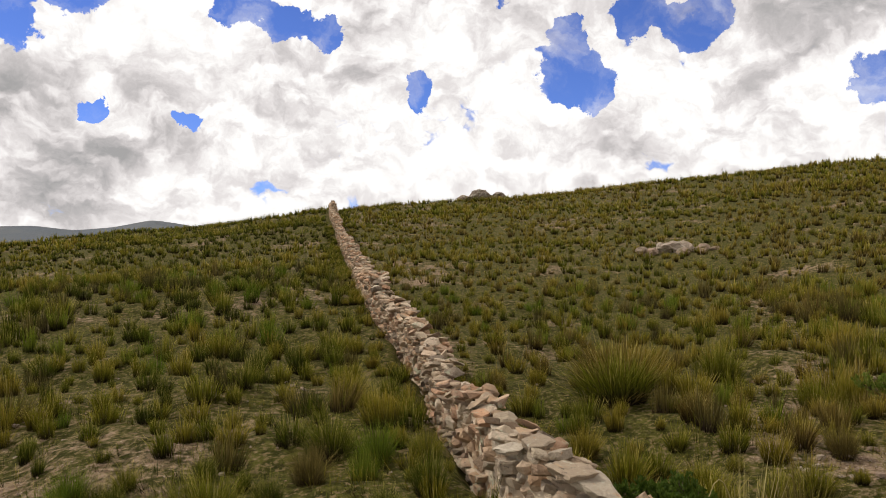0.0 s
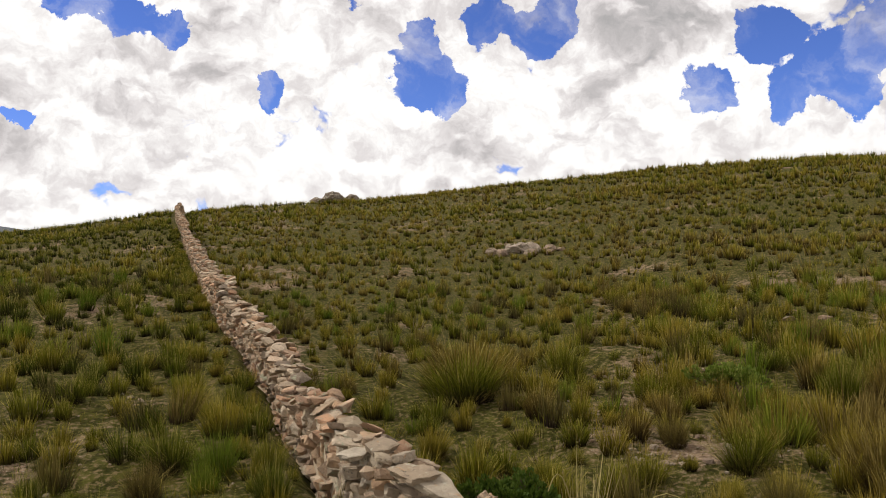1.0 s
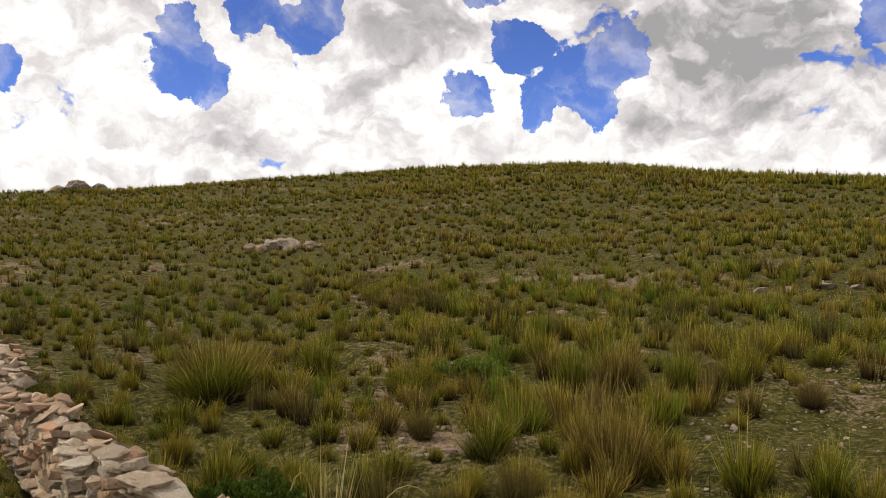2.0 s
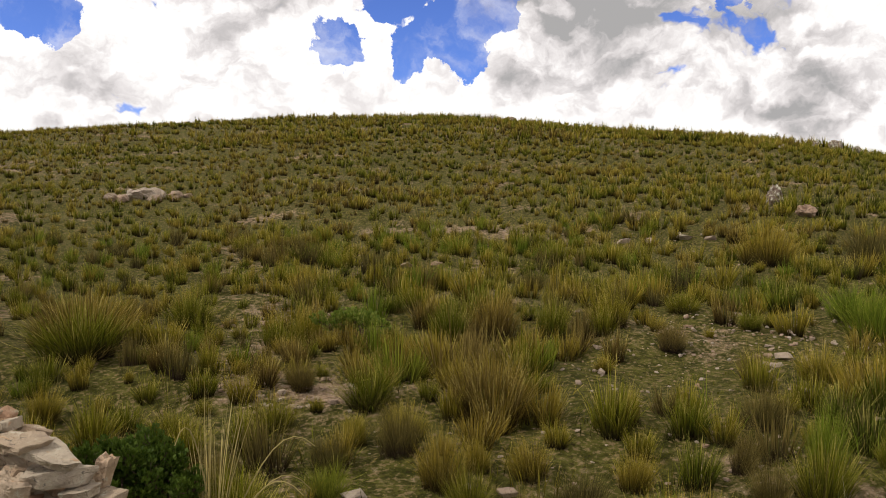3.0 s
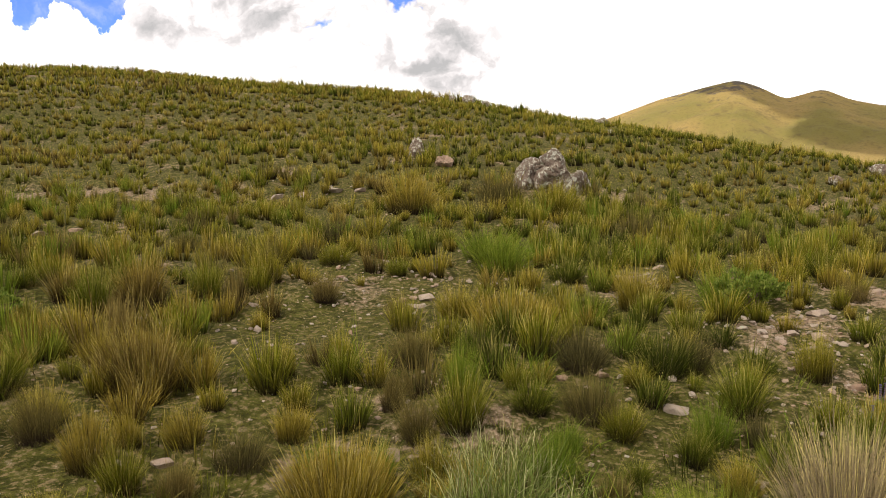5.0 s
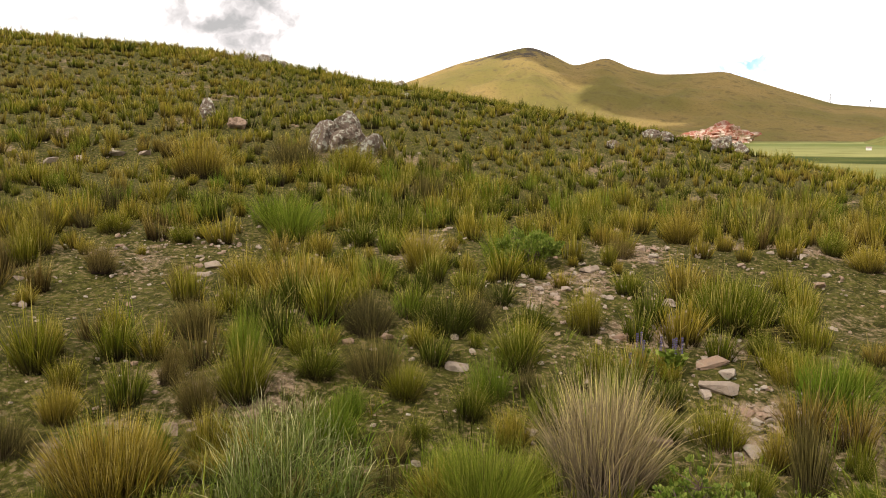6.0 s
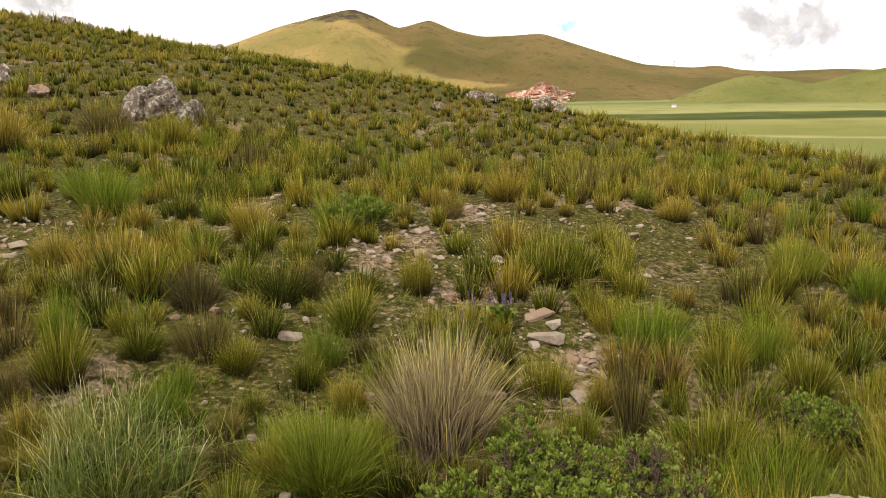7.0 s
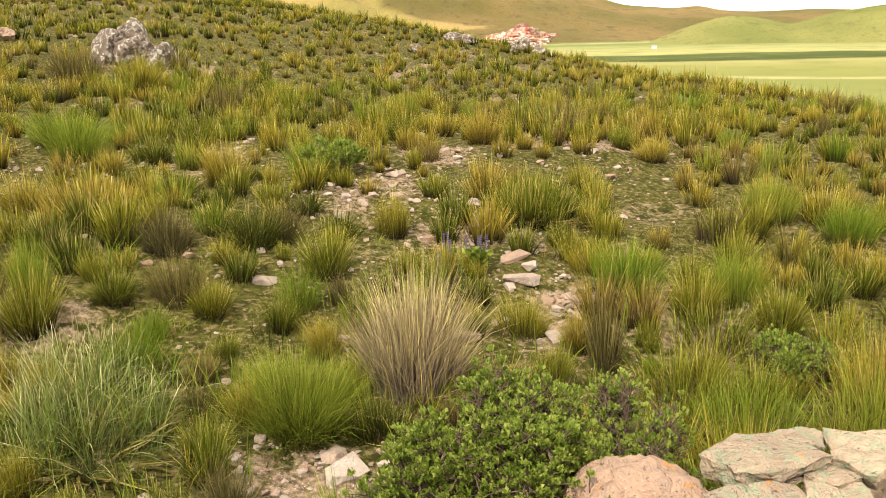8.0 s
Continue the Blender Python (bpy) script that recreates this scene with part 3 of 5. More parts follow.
def slab_unit(seed, levels=3):
    """A split slab in a unit box: a flat-bedded stone with broken, uneven sides."""
    rs = np.random.RandomState(seed)
    bm = bmesh.new()
    sides = rs.randint(5, 8)
    ang = (np.arange(sides) + rs.uniform(-0.33, 0.33, sides)) * 2 * math.pi / sides
    far = rs.uniform(0.72, 1.0, sides)
    rings = []
    for z, grow in ((-0.5, 0.86), (0.42, 1.0), (0.5, 0.93)):
        lean = rs.normal(0, 0.05, sides)
        rings.append([bm.verts.new(((far[k] * grow + lean[k]) * math.cos(ang[k]), (far[k] * grow + lean[k]) * math.sin(ang[k]), z + rs.normal(0, 0.03))) for k in range(sides)])
    bm.faces.new(rings[0][::-1])
    bm.faces.new(rings[-1])
    for lo, hi in zip(rings, rings[1:]):
        for k in range(sides):
            bm.faces.new((lo[k], lo[(k + 1) % sides], hi[(k + 1) % sides], hi[k]))
    bmesh.ops.triangulate(bm, faces=bm.faces)
    bmesh.ops.subdivide_edges(bm, edges=bm.edges, cuts=levels, use_grid_fill=True)
    bmesh.ops.triangulate(bm, faces=bm.faces)
    off = Vector(rs.uniform(-50, 50, 3))
    for w in bm.verts:
        p = w.co.copy()
        k = noise.fractal(Vector((p.x * 2.4, p.y * 2.4, p.z)) + off, 1.0, 2.0, 4)
        w.co = p + Vector((p.x, p.y, 0)) * 0.17 * k + Vector((0, 0, 0.17 * noise.fractal(p * 2.4 - off, 1.0, 2.0, 4)))
    bm.verts.index_update()
    v, t = np.array([w.co[:] for w in bm.verts]), np.array([[w.index for w in f.verts] for f in bm.faces])
    bm.free()
    lo, hi = v.min(0), v.max(0)
    return (v - (lo + hi) / 2) / (hi - lo), t


SLABS = [slab_unit(150 + i, 4) for i in range(8)]
SMALL_SLABS = [slab_unit(170 + i, 1) for i in range(8)]
CAP_MESH = [flat_mesh("slab", v, t, M_CAP) for v, t in SLABS]
END_MESH = [flat_mesh("slab", v, t, M_SLAB) for v, t in SLABS]
COURSE_MESH = [flat_mesh("slab", v, t, M_SLAB) for v, t in SMALL_SLABS]


def wall_core(name, points, height_of, parent, width=0.085):
    u, line = along_line(points)
    pick = np.arange(0, len(u), 12)
    d = np.gradient(line, axis=0)[pick]
    d /= np.linalg.norm(d, axis=1)[:, None]
    n = np.stack([d[:, 1], -d[:, 0]], 1)
    z0 = ground_z(line[pick, 0], line[pick, 1])
    top = np.array([height_of(s) for s in u[pick]]) - 0.07
    rows = []
    for side, h in ((-0.9, -0.1), (-0.6, 1), (0.6, 1), (0.9, -0.1)):
        xy = line[pick] + n * side * width * 0.9
        rows.append(np.column_stack([xy, z0 + (top if h == 1 else np.full(len(top), h))]))
    t = grid_tris(4, len(pick))
    m = len(pick)
    t = np.vstack([t, [[0, m, 2 * m], [0, 2 * m, 3 * m], [m - 1, 3 * m - 1, 2 * m - 1], [m - 1, 4 * m - 1, 3 * m - 1]]])
    child(name, flat_mesh(name, np.concatenate(rows), t, M_STONE), parent, "packed rubble between the two faces")


def wall_height(s):
    # broken down in steps at its open end
    worn = 0.55 - 0.04 * math.exp(-((s - 2.0) / 1.8) ** 2) + 0.04 * math.sin(s * 1.7) + 0.03 * math.sin(s * 4.1 + 1)
    return worn * min(1.0, 0.28 + 1.1 * s)


def build_wall():
    wall = thing("stone_wall", "long dry-stone wall of pinkish lichened field stones climbing the hill", "stone wall")
    wall_core("rubble_core", WALL_LINE, wall_height, wall)
    laid = sorted(wall_courses(WALL_LINE, wall_height, 4), key=lambda e: e[0])
    rest = []
    for i, (s, m, size) in enumerate(laid):
        full = m @ Matrix.Diagonal((*size, 1))
        if i < 300:
            if i % 3:
                child("stone", ROCK_MESH[i % len(ROCKS)], wall, m=full)
            else:
                child("slab", COURSE_MESH[i % len(SMALL_SLABS)], wall, m=m @ Matrix.Diagonal((size[0] * 1.2, size[1] * 1.1, size[2] * 0.85, 1)))
        else:
            rest.append((i % len(ROCKS) if s < 9 else len(ROCKS) + i % len(PLAIN_ROCKS), full))
    # flat slabs stepping down where the wall has fallen
    for k, (x, y, z, sx, sy, sz, rx, ry, rz) in enumerate(((0.49, 3.26, 0.80, 0.20, 0.18, 0.036, 3, 6, -40), (0.575, 3.21, 0.762, 0.26, 0.20, 0.045, 4, 13, -36), (0.61, 3.18, 0.685, 0.25, 0.19, 0.075, -3, -3, -30),
                                                           (0.66, 3.13, 0.638, 0.14, 0.13, 0.042, 0, -10, -25), (0.69, 3.13, 0.592, 0.28, 0.17, 0.052, 4, -13, -38), (0.75, 3.20, 0.67, 0.085, 0.075, 0.15, 8, 10, 0),
                                                           (0.66, 3.12, 0.495, 0.25, 0.17, 0.13, 14, -24, -30), (0.81, 3.05, 0.44, 0.23, 0.20, 0.09, 5, -16, -25), (0.48, 3.17, 0.555, 0.22, 0.18, 0.055, 0, -8, -34),
                                                           (0.46, 3.22, 0.655, 0.17, 0.16, 0.10, 0, 5, -40), (0.74, 3.04, 0.36, 0.20, 0.18, 0.09, 0, 10, 30), (0.90, 2.98, 0.33, 0.18, 0.16, 0.08, 0, 12, 10))):
        child("slab", END_MESH[k % len(SLABS)], wall, "flat slab on the fallen end", pose(x, y, z, rx, ry, rz) @ Matrix.Diagonal((sx, sy, sz, 1)))
    far = child("far_stones", flat_mesh("far_stones", *joined(ROCKS + PLAIN_ROCKS, rest), M_STONE), wall, "countless stones of the wall running away uphill")
    tagged(far, kind="stuff")


build_wall()

STUB_LINE = [(2.14, -0.55), (2.26, -0.82), (2.40, -1.15), (2.62, -1.75), (2.8, -2.2)]


def stub_height(s):
    return 0.47 + 0.02 * math.sin(s * 5)


def build_stub():
    wall = thing("stone_wall", "short end of dry-stone wall with lichened slabs beside a gap", "stone wall")
    wall_core("rubble_core", STUB_LINE, stub_height, wall, 0.21)
    laid = sorted(wall_courses(STUB_LINE, stub_height, 9, 0.36), key=lambda e: e[0])
    for i, (s, m, size) in enumerate(laid[:290]):
        child("stone", ROCK_MESH[(i * 5) % len(ROCKS)], wall, m=m @ Matrix.Diagonal((*size, 1)))
    rest = [((i * 5) % len(ROCKS), m @ Matrix.Diagonal((*size, 1))) for i, (s, m, size) in enumerate(laid[290:])]
    if rest:
        tagged(child("far_stones", flat_mesh("far_stones", *joined(ROCKS, rest), M_STONE), wall, "countless stones of the wall's far end"), kind="stuff")
    # large cap slabs
    for k, (x, y, z, sx, sy, sz, rx, ry, rz) in enumerate(((2.14, -0.68, 0.49, 0.20, 0.25, 0.08, 5, -8, -12), (2.33, -0.735, 0.515, 0.27, 0.31, 0.085, -5, 8, 15), (2.15, -0.90, 0.485, 0.21, 0.22, 0.085, 5, -5, -25),
                                                           (2.38, -1.0, 0.52, 0.24, 0.24, 0.08, -6, 5, 40), (2.24, -1.10, 0.485, 0.24, 0.20, 0.085, 3, -5, 70), (2.47, -1.22, 0.505, 0.26, 0.22, 0.09, -3, 5, 20),
                                                           (2.27, -0.885, 0.505, 0.15, 0.15, 0.05, 6, 4, 50), (2.12, -1.06, 0.46, 0.16, 0.17, 0.08, -6, 8, 10), (2.46, -0.86, 0.50, 0.18, 0.18, 0.07, 4, 8, 0))):
        child("slab", CAP_MESH[(k * 3 + 1) % len(SLABS)], wall, "grey-green lichened cap slab", pose(x, y, z, rx, ry, rz) @ Matrix.Diagonal((sx, sy, sz, 1)))


build_stub()


def lone_rock(name, label, at, size, seed, mat, turn=0.0, sink=0.3, levels=3, chip=0.16, category="rock", group=""):
    v, t = rough_rock(seed, size, levels, chip)
    ob = new(name, flat_mesh(name, v, t, mat))
    ob.matrix_basis = pose(at[0], at[1], gz(*at[:2]) + size[2] * 0.62 * (1 - sink) * 0.8, 0, 0, turn)
    return tagged(ob, label, category, group)


lone_rock("boulder", "rounded pink sandstone boulder with orange lichen at the wall end", (2.26, -0.42), (0.46, 0.44, 0.62), 33, M_PINK, 20, 0.12, 5, 0.07)
def crusted_boulder(at):
    """A broken boulder: a high block, a shoulder that leans on it and a low tail."""
    lumps = []
    for k, (side, back, up, size) in enumerate(((0.0, 0.1, 0.62, (0.88, 0.72, 0.66)), (-0.42, -0.1, 0.30, (0.90, 0.75, 0.85)), (0.15, -0.05, 0.32, (1.05, 0.8, 0.85)), (0.52, 0.05, 0.18, (0.85, 0.6, 0.6)))):
        v, t = rough_rock(52 + 7 * k, size, 5, 0.11, 9)
        lumps.append(((v + np.array((0.21 * side + back, -0.98 * side, up))) * 0.84, t))
    n, vs, ts = 0, [], []
    for v, t in lumps:
        vs.append(v)
        ts.append(t + n)
        n += len(v)
    ob = new("boulder", flat_mesh("boulder", np.concatenate(vs), np.concatenate(ts), M_BOULDER))
    ob.matrix_basis = pose(*at, gz(*at) - 0.08)
    tagged(ob, "tall broken grey boulder crusted with pale lichen in the grass", "rock")


crusted_boulder((14.9, 7.2))
lone_rock("rock", "leaning dark rock slab half hidden in grass", (16.3, 11.3), (0.42, 0.3, 0.48), 47, M_BOULDER, 60, 0.4, 4, 0.2)
lone_rock("rock", "low pinkish rock in the grass", (15.5, 10.0), (0.38, 0.3, 0.24), 49, M_PEBBLE, 10, 0.4, 4, 0.25)
for k, (dx, dy, sx, sz) in enumerate(((0, 0, 0.55, 0.3), (0.55, 0.3, 0.5, 0.22), (-0.5, -0.2, 0.36, 0.22), (0.2, -0.45, 0.3, 0.2), (0.95, 0.4, 0.42, 0.2), (-0.15, 0.4, 0.4, 0.34), (0.35, 0.1, 0.3, 0.36), (-0.7, 0.1, 0.3, 0.2), (1.3, 0.5, 0.3, 0.15), (0.75, -0.2, 0.26, 0.16))):
    lone_rock("outcrop_rock", "pale pink weathered rock of a low outcrop", (5.75 + dx, 21.6 + dy), (sx, sx * 0.6, sz), 60 + k, M_PEBBLE, k * 50, 0.25, 3, 0.2, "rock", "outcrop rocks")
for k, (x, y, s) in enumerate(((40.4, 24.6, 0.75), (41.2, 23.9, 0.55), (39.8, 25.3, 0.45), (24.2, 2.6, 0.55), (24.8, 2.3, 0.45), (25.4, 0.75, 0.75), (25.7, 0.3, 0.55), (37.5, 15.6, 0.6), (35.6, 44.5, 0.6), (34.5, 45.3, 0.5),
                               (33.0, 43.6, 0.45), (38.2, 40.0, 0.4), (39.5, 38.2, 0.4), (34.8, 36, 0.4), (2.6, 61.5, 1.6), (3.9, 61.0, 1.2), (1.6, 62.0, 1.0), (21.5, 3.2, 0.35), (26.5, 10.8, 0.4), (30.3, 20.7, 0.4))):
    lone_rock("outcrop_rock", "grey weathered rock on the brow of the hill", (x, y), (s, s * 0.7, s * 0.6), 80 + k, M_BOULDER, k * 67, 0.25, 3, 0.22, "rock", "brow rocks")

LOOSE = [(2.12, 3.87, 0.16), (2.88, 3.57, 0.14), (3.70, 2.72, 0.23), (10.86, 10.41, 0.3), (11.15, 10.08, 0.32), (11.73, 9.83, 0.34), (12.04, 9.52, 0.28), (6.56, 4.39, 0.22), (6.30, 4.34, 0.25), (6.45, 4.6, 0.15),
         (6.75, 10.84, 0.3), (7.09, 10.51, 0.24), (4.32, 7.57, 0.26), (5.88, -0.05, 0.21), (7.32, 0.49, 0.18), (4.81, -0.22, 0.2), (4.71, 0.27, 0.18), (5.21, 1.61, 0.2), (5.41, 2.19, 0.14),
         (3.65, 0.83, 0.2), (3.41, 0.72, 0.16), (3.25, 0.62, 0.24), (0.95, 2.75, 0.28), (1.05, 3.0, 0.2), (2.75, 0.75, 0.22), (2.6, 0.45, 0.24), (5.46, -0.17, 0.13), (6.73, 0.08, 0.2)]
LOOSE_EAST = [(8.11, 2.09, 0.10), (7.42, 0.48, 0.11), (8.21, 0.90, 0.10), (12.73, 6.96, 0.11), (10.61, 5.93, 0.11), (10.67, 5.43, 0.11), (10.35, 4.25, 0.11), (8.81, 3.10, 0.11), (7.85, 3.70, 0.11), (7.69, 2.03, 0.09), (6.56, 1.44, 0.08), (7.94, 1.13, 0.11), (9.88, 1.06, 0.11), (9.51, -0.61, 0.11), (9.08, -0.97, 0.11), (8.93, -1.32, 0.11), (6.28, 0.13, 0.09), (6.75, 0.06, 0.11), (5.53, -0.29, 0.11), (5.02, -0.19, 0.11), (4.72, 0.25, 0.11), (5.22, 1.61, 0.11), (5.41, 2.19, 0.10), (5.18, 2.19, 0.08), (5.43, -1.38, 0.08), (5.21, 2.39, 0.11), (5.65, 3.05, 0.09), (7.86, 1.51, 0.10), (7.04, 1.67, 0.10), (7.02, 1.38, 0.09), (9.06, 0.36, 0.11), (7.22, 2.32, 0.08)]
LOOSE += LOOSE_EAST
_lie = np.random.RandomState(88)
for cx, cy, spread, count in ((8.7, 3.2, 0.7, 5), (9.4, -0.6, 0.5, 5), (6.75, 0.7, 0.35, 6), (7.8, 1.2, 0.4, 5), (9.0, 0.9, 0.4, 5), (6.9, 1.5, 0.3, 3), (2.7, 5.5, 0.4, 3), (5.5, -0.3, 0.4, 4), (10.2, 2.4, 1.0, 4)):
    LOOSE += [(cx + _lie.normal() * spread, cy + _lie.normal() * spread, 0.09 + _lie.exponential(0.05)) for _ in range(count)]
for k, (x, y, s) in enumerate(LOOSE):
    ob = new("loose_stone", flat_mesh("loose_stone", *rock_arrays(300 + k, (s, s * 0.72, s * 0.42), 13, 0.7), M_PEBBLE))
    ob.matrix_basis = pose(x, y, gz(x, y) + s * 0.07, random.uniform(-8, 8), random.uniform(-8, 8), random.uniform(0, 360))
    tagged(ob, "pale flat field stone lying in the turf", "stone", "loose stones")


def scatter_pebbles():
    rs = np.random.RandomState(21)
    poses = []
    spots = ((7.4, 4.8, 1.3, 150), (6.7, 5.2, 1.0, 120), (2.8, 5.6, 0.6, 60), (3.45, 8.2, 1.0, 60), (6.95, 1.46, 0.9, 110), (3.3, 0.85, 0.45, 110), (4.8, -0.2, 0.5, 50), (5.3, 4.7, 1.2, 110), (8.0, -1.0, 1.6, 90),
             (8.6, 3.1, 1.4, 90), (6.9, 10.6, 1.2, 60), (3.9, 3.4, 1.3, 70), (10.0, 2.5, 2.5, 120), (11.2, 10.0, 1.8, 60), (5.2, 1.2, 0.9, 70), (6.0, 0.3, 0.8, 50), (1.5, 3.3, 0.6, 40), (2.5, 0.6, 0.3, 60), (-1.2, 5.2, 2.0, 60), (14, 14, 6, 120), (16, 4, 5, 120))
    stony = ((6.75, 0.6, 0.5, 110), (8.9, 0.9, 0.6, 80), (7.8, 1.2, 0.6, 90), (6.7, 0.05, 0.35, 50), (5.5, -0.2, 0.4, 60), (9.4, -0.6, 0.8, 70))
    for x, y, r, n in spots + stony:
        for _ in range(int(n * 1.2)):
            px, py = x + rs.normal() * r * 0.6, y + rs.normal() * r * 0.6
            s = min(0.015 + rs.exponential(0.017), 0.10)
            m = pose(px, py, gz(px, py) + s * 0.12, rs.normal(0, 12), rs.normal(0, 12), rs.uniform(0, 360)) @ Matrix.Diagonal((s, s * rs.uniform(0.6, 1), s * rs.uniform(0.35, 0.6), 1))
            poses.append((int(rs.randint(len(ROCKS))), m))
    ob = new("gravel", flat_mesh("gravel", *joined(ROCKS, poses), M_PEBBLE))
    tagged(ob, "small pale stones strewn over bare soil", "gravel", kind="stuff")


scatter_pebbles()


# ---- grass ----
def tuft_arrays(seed, blades, height, foot, lean, width, droop=0.5, segs=2, wild=0.0):
    """A tussock of thin blades that fan from a tight foot; returns vertices, triangles and the share of the blade's length."""
    rs = np.random.RandomState(seed)
    bunches = max(5, blades // 8)
    own = rs.randint(0, bunches, blades)
    ba, bq = rs.uniform(0, 2 * np.pi, bunches), np.sqrt(rs.uniform(0, 1, bunches))
    a = ba[own] + rs.normal(0, 0.22, blades)
    q = np.clip(bq[own] + rs.normal(0, 0.13, blades), 0, 1.1)
    ox, oy = np.cos(a) * q * foot, np.sin(a) * q * foot
    out = a + rs.normal(0, 0.4, bunches)[own] + rs.normal(0, 0.15, blades)
    out = out + rs.normal(0, 1, bunches)[own] * wild * 1.6 + rs.normal(0, 1, blades) * wild * 0.9
    tilt = np.abs(0.03 + lean * q + rs.normal(0, 0.05 + 0.16 * lean + 0.2 * wild, bunches)[own] + rs.normal(0, 0.05 + 0.2 * wild, blades))
    sway = rs.normal(0, 0.25, blades) * (0.3 + 2 * wild)
    ln = height * rs.uniform(0.55, 1.0, bunches)[own] ** 0.8 * rs.uniform(0.78, 1.0, blades) * (1 - 0.3 * q * q) * np.where(rs.uniform(0, 1, blades) < 0.04, 1.3, 1.0)
    face = rs.uniform(0, np.pi, blades)
    wx, wy = np.cos(face) * width / 2, np.sin(face) * width / 2
    vs, al, n = [], [], segs * 2 + 1
    for k in range(segs + 1):
        u = k / segs
        bend = tilt * (1 + droop * u)
        d = ln * u * np.sin(bend)
        x, y, z = ox + np.cos(out + sway * u) * d, oy + np.sin(out + sway * u) * d, ln * u * np.cos(bend) - 0.03
        w = 1.0 - 0.45 * u
        if k < segs:
            vs += [np.stack([x - wx * w, y - wy * w, z], 1), np.stack([x + wx * w, y + wy * w, z], 1)]
            al += [np.full(blades, u)] * 2
        else:
            vs.append(np.stack([x, y, z], 1))
            al.append(np.full(blades, 1.0))
    v = np.stack(vs, 1).reshape(-1, 3)
    tri = []
    for k in range(segs - 1):
        b = 2 * k
        tri += [(b, b + 1, b + 2), (b + 1, b + 3, b + 2)]
    tri.append((n - 3, n - 2, n - 1))
    t = (np.arange(blades)[:, None, None] * n + np.array(tri)[None]).reshape(-1, 3)
    return v, t, np.stack(al, 1).reshape(-1)


CLEAR = ((5.2, 4.6, 1.15, 0.97), (6.7, 4.7, 0.9, 0.85), (8.2, -1.1, 1.4, 0.97), (11.3, 9.6, 1.7, 0.8), (3.2, 3.2, 0.9, 0.7), (7.3, 5.2, 0.9, 0.7), (3.2, 0.85, 0.4, 1.0), (2.0, -0.4, 0.9, 1.0), (9.8, 1.5, 1.2, 0.5),
         (2.4, 0.4, 0.7, 1.0), (4.0, 4.0, 1.0, 0.6), (2.5, -1.2, 0.7, 1.0), (3.2, 0.2, 0.5, 0.8), (6.1, 1.3, 0.6, 0.5), (0, 0, 1.9, 1.0), (15, 7.2, 0.9, 1.0), (5.9, 21.7, 1.0, 0.9), (6.75, 0.65, 0.5, 0.6), (7.8, 1.2, 0.45, 0.4), (8.9, 0.9, 0.5, 0.4))
# tussocks that stand out, by colour: place, height and breadth
PLACED = {}
PLACED["olive and straw-coloured"] = [(4.13, -1.17, 0.29, 0.29), (4.05, -1.68, 0.42, 0.27), (2.59, 3.75, 0.36, 0.22), (-0.10, 4.60, 0.20, 0.22), (4.65, -0.33, 0.27, 0.20), (-0.64, 4.85, 0.28, 0.30), (4.90, -0.02, 0.29, 0.28), (4.17, 2.54, 0.39, 0.37), (4.66, 1.73, 0.25, 0.24), (4.60, 2.30, 0.26, 0.28), (-0.37, 5.25, 0.26, 0.28), (2.53, 4.63, 0.22, 0.18), (5.26, -1.05, 0.38, 0.36), (2.85, 4.55, 0.26, 0.29), (5.18, -1.52, 0.35, 0.36), (4.80, 2.51, 0.23, 0.20), (1.61, 5.28, 0.23, 0.30), (5.42, 1.26, 0.39, 0.38), (2.21, 5.14, 0.24, 0.34), (4.13, 3.87, 0.28, 0.19), (5.39, 1.94, 0.20, 0.23), (2.89, 5.08, 0.36, 0.35), (5.96, -0.43, 0.25, 0.24)]
PLACED["olive, gold-tipped"] = [(5.80, 1.89, 0.42, 0.37), (3.60, 5.08, 0.32, 0.31), (1.02, 6.18, 0.26, 0.30), (6.42, -0.53, 0.22, 0.30), (6.24, 1.37, 0.22, 0.28), (-0.69, 6.35, 0.26, 0.30), (6.42, 1.02, 0.40, 0.28), (6.62, -0.25, 0.23, 0.22), (4.96, 4.94, 0.17, 0.19), (6.20, 3.83, 0.35, 0.41), (6.88, 2.88, 0.25, 0.30), (7.23, 2.62, 0.52, 0.43), (1.52, 7.55, 0.52, 0.80), (3.25, 7.39, 0.33, 0.38), (4.63, 6.66, 0.44, 0.43), (4.97, 6.39, 0.57, 0.46), (3.51, 7.38, 0.41, 0.33), (5.50, 6.18, 0.42, 0.30), (4.82, 6.83, 0.39, 0.33), (6.13, 6.02, 0.40, 0.37), (7.15, 5.16, 0.24, 0.29), (8.05, 3.67, 0.30, 0.38)]
PLACED["golden olive"] = [(4.67, 7.75, 0.30, 0.30), (2.85, 8.84, 0.44, 0.46), (7.16, 6.01, 0.28, 0.31), (9.52, -1.25, 0.32, 0.41), (8.93, 3.56, 0.38, 0.44), (9.92, -0.94, 0.30, 0.33), (9.98, 0.62, 0.40, 0.53), (10.54, 1.71, 0.35, 0.42), (11.12, 7.79, 0.81, 0.80), (12.48, 5.93, 0.64, 0.80)]
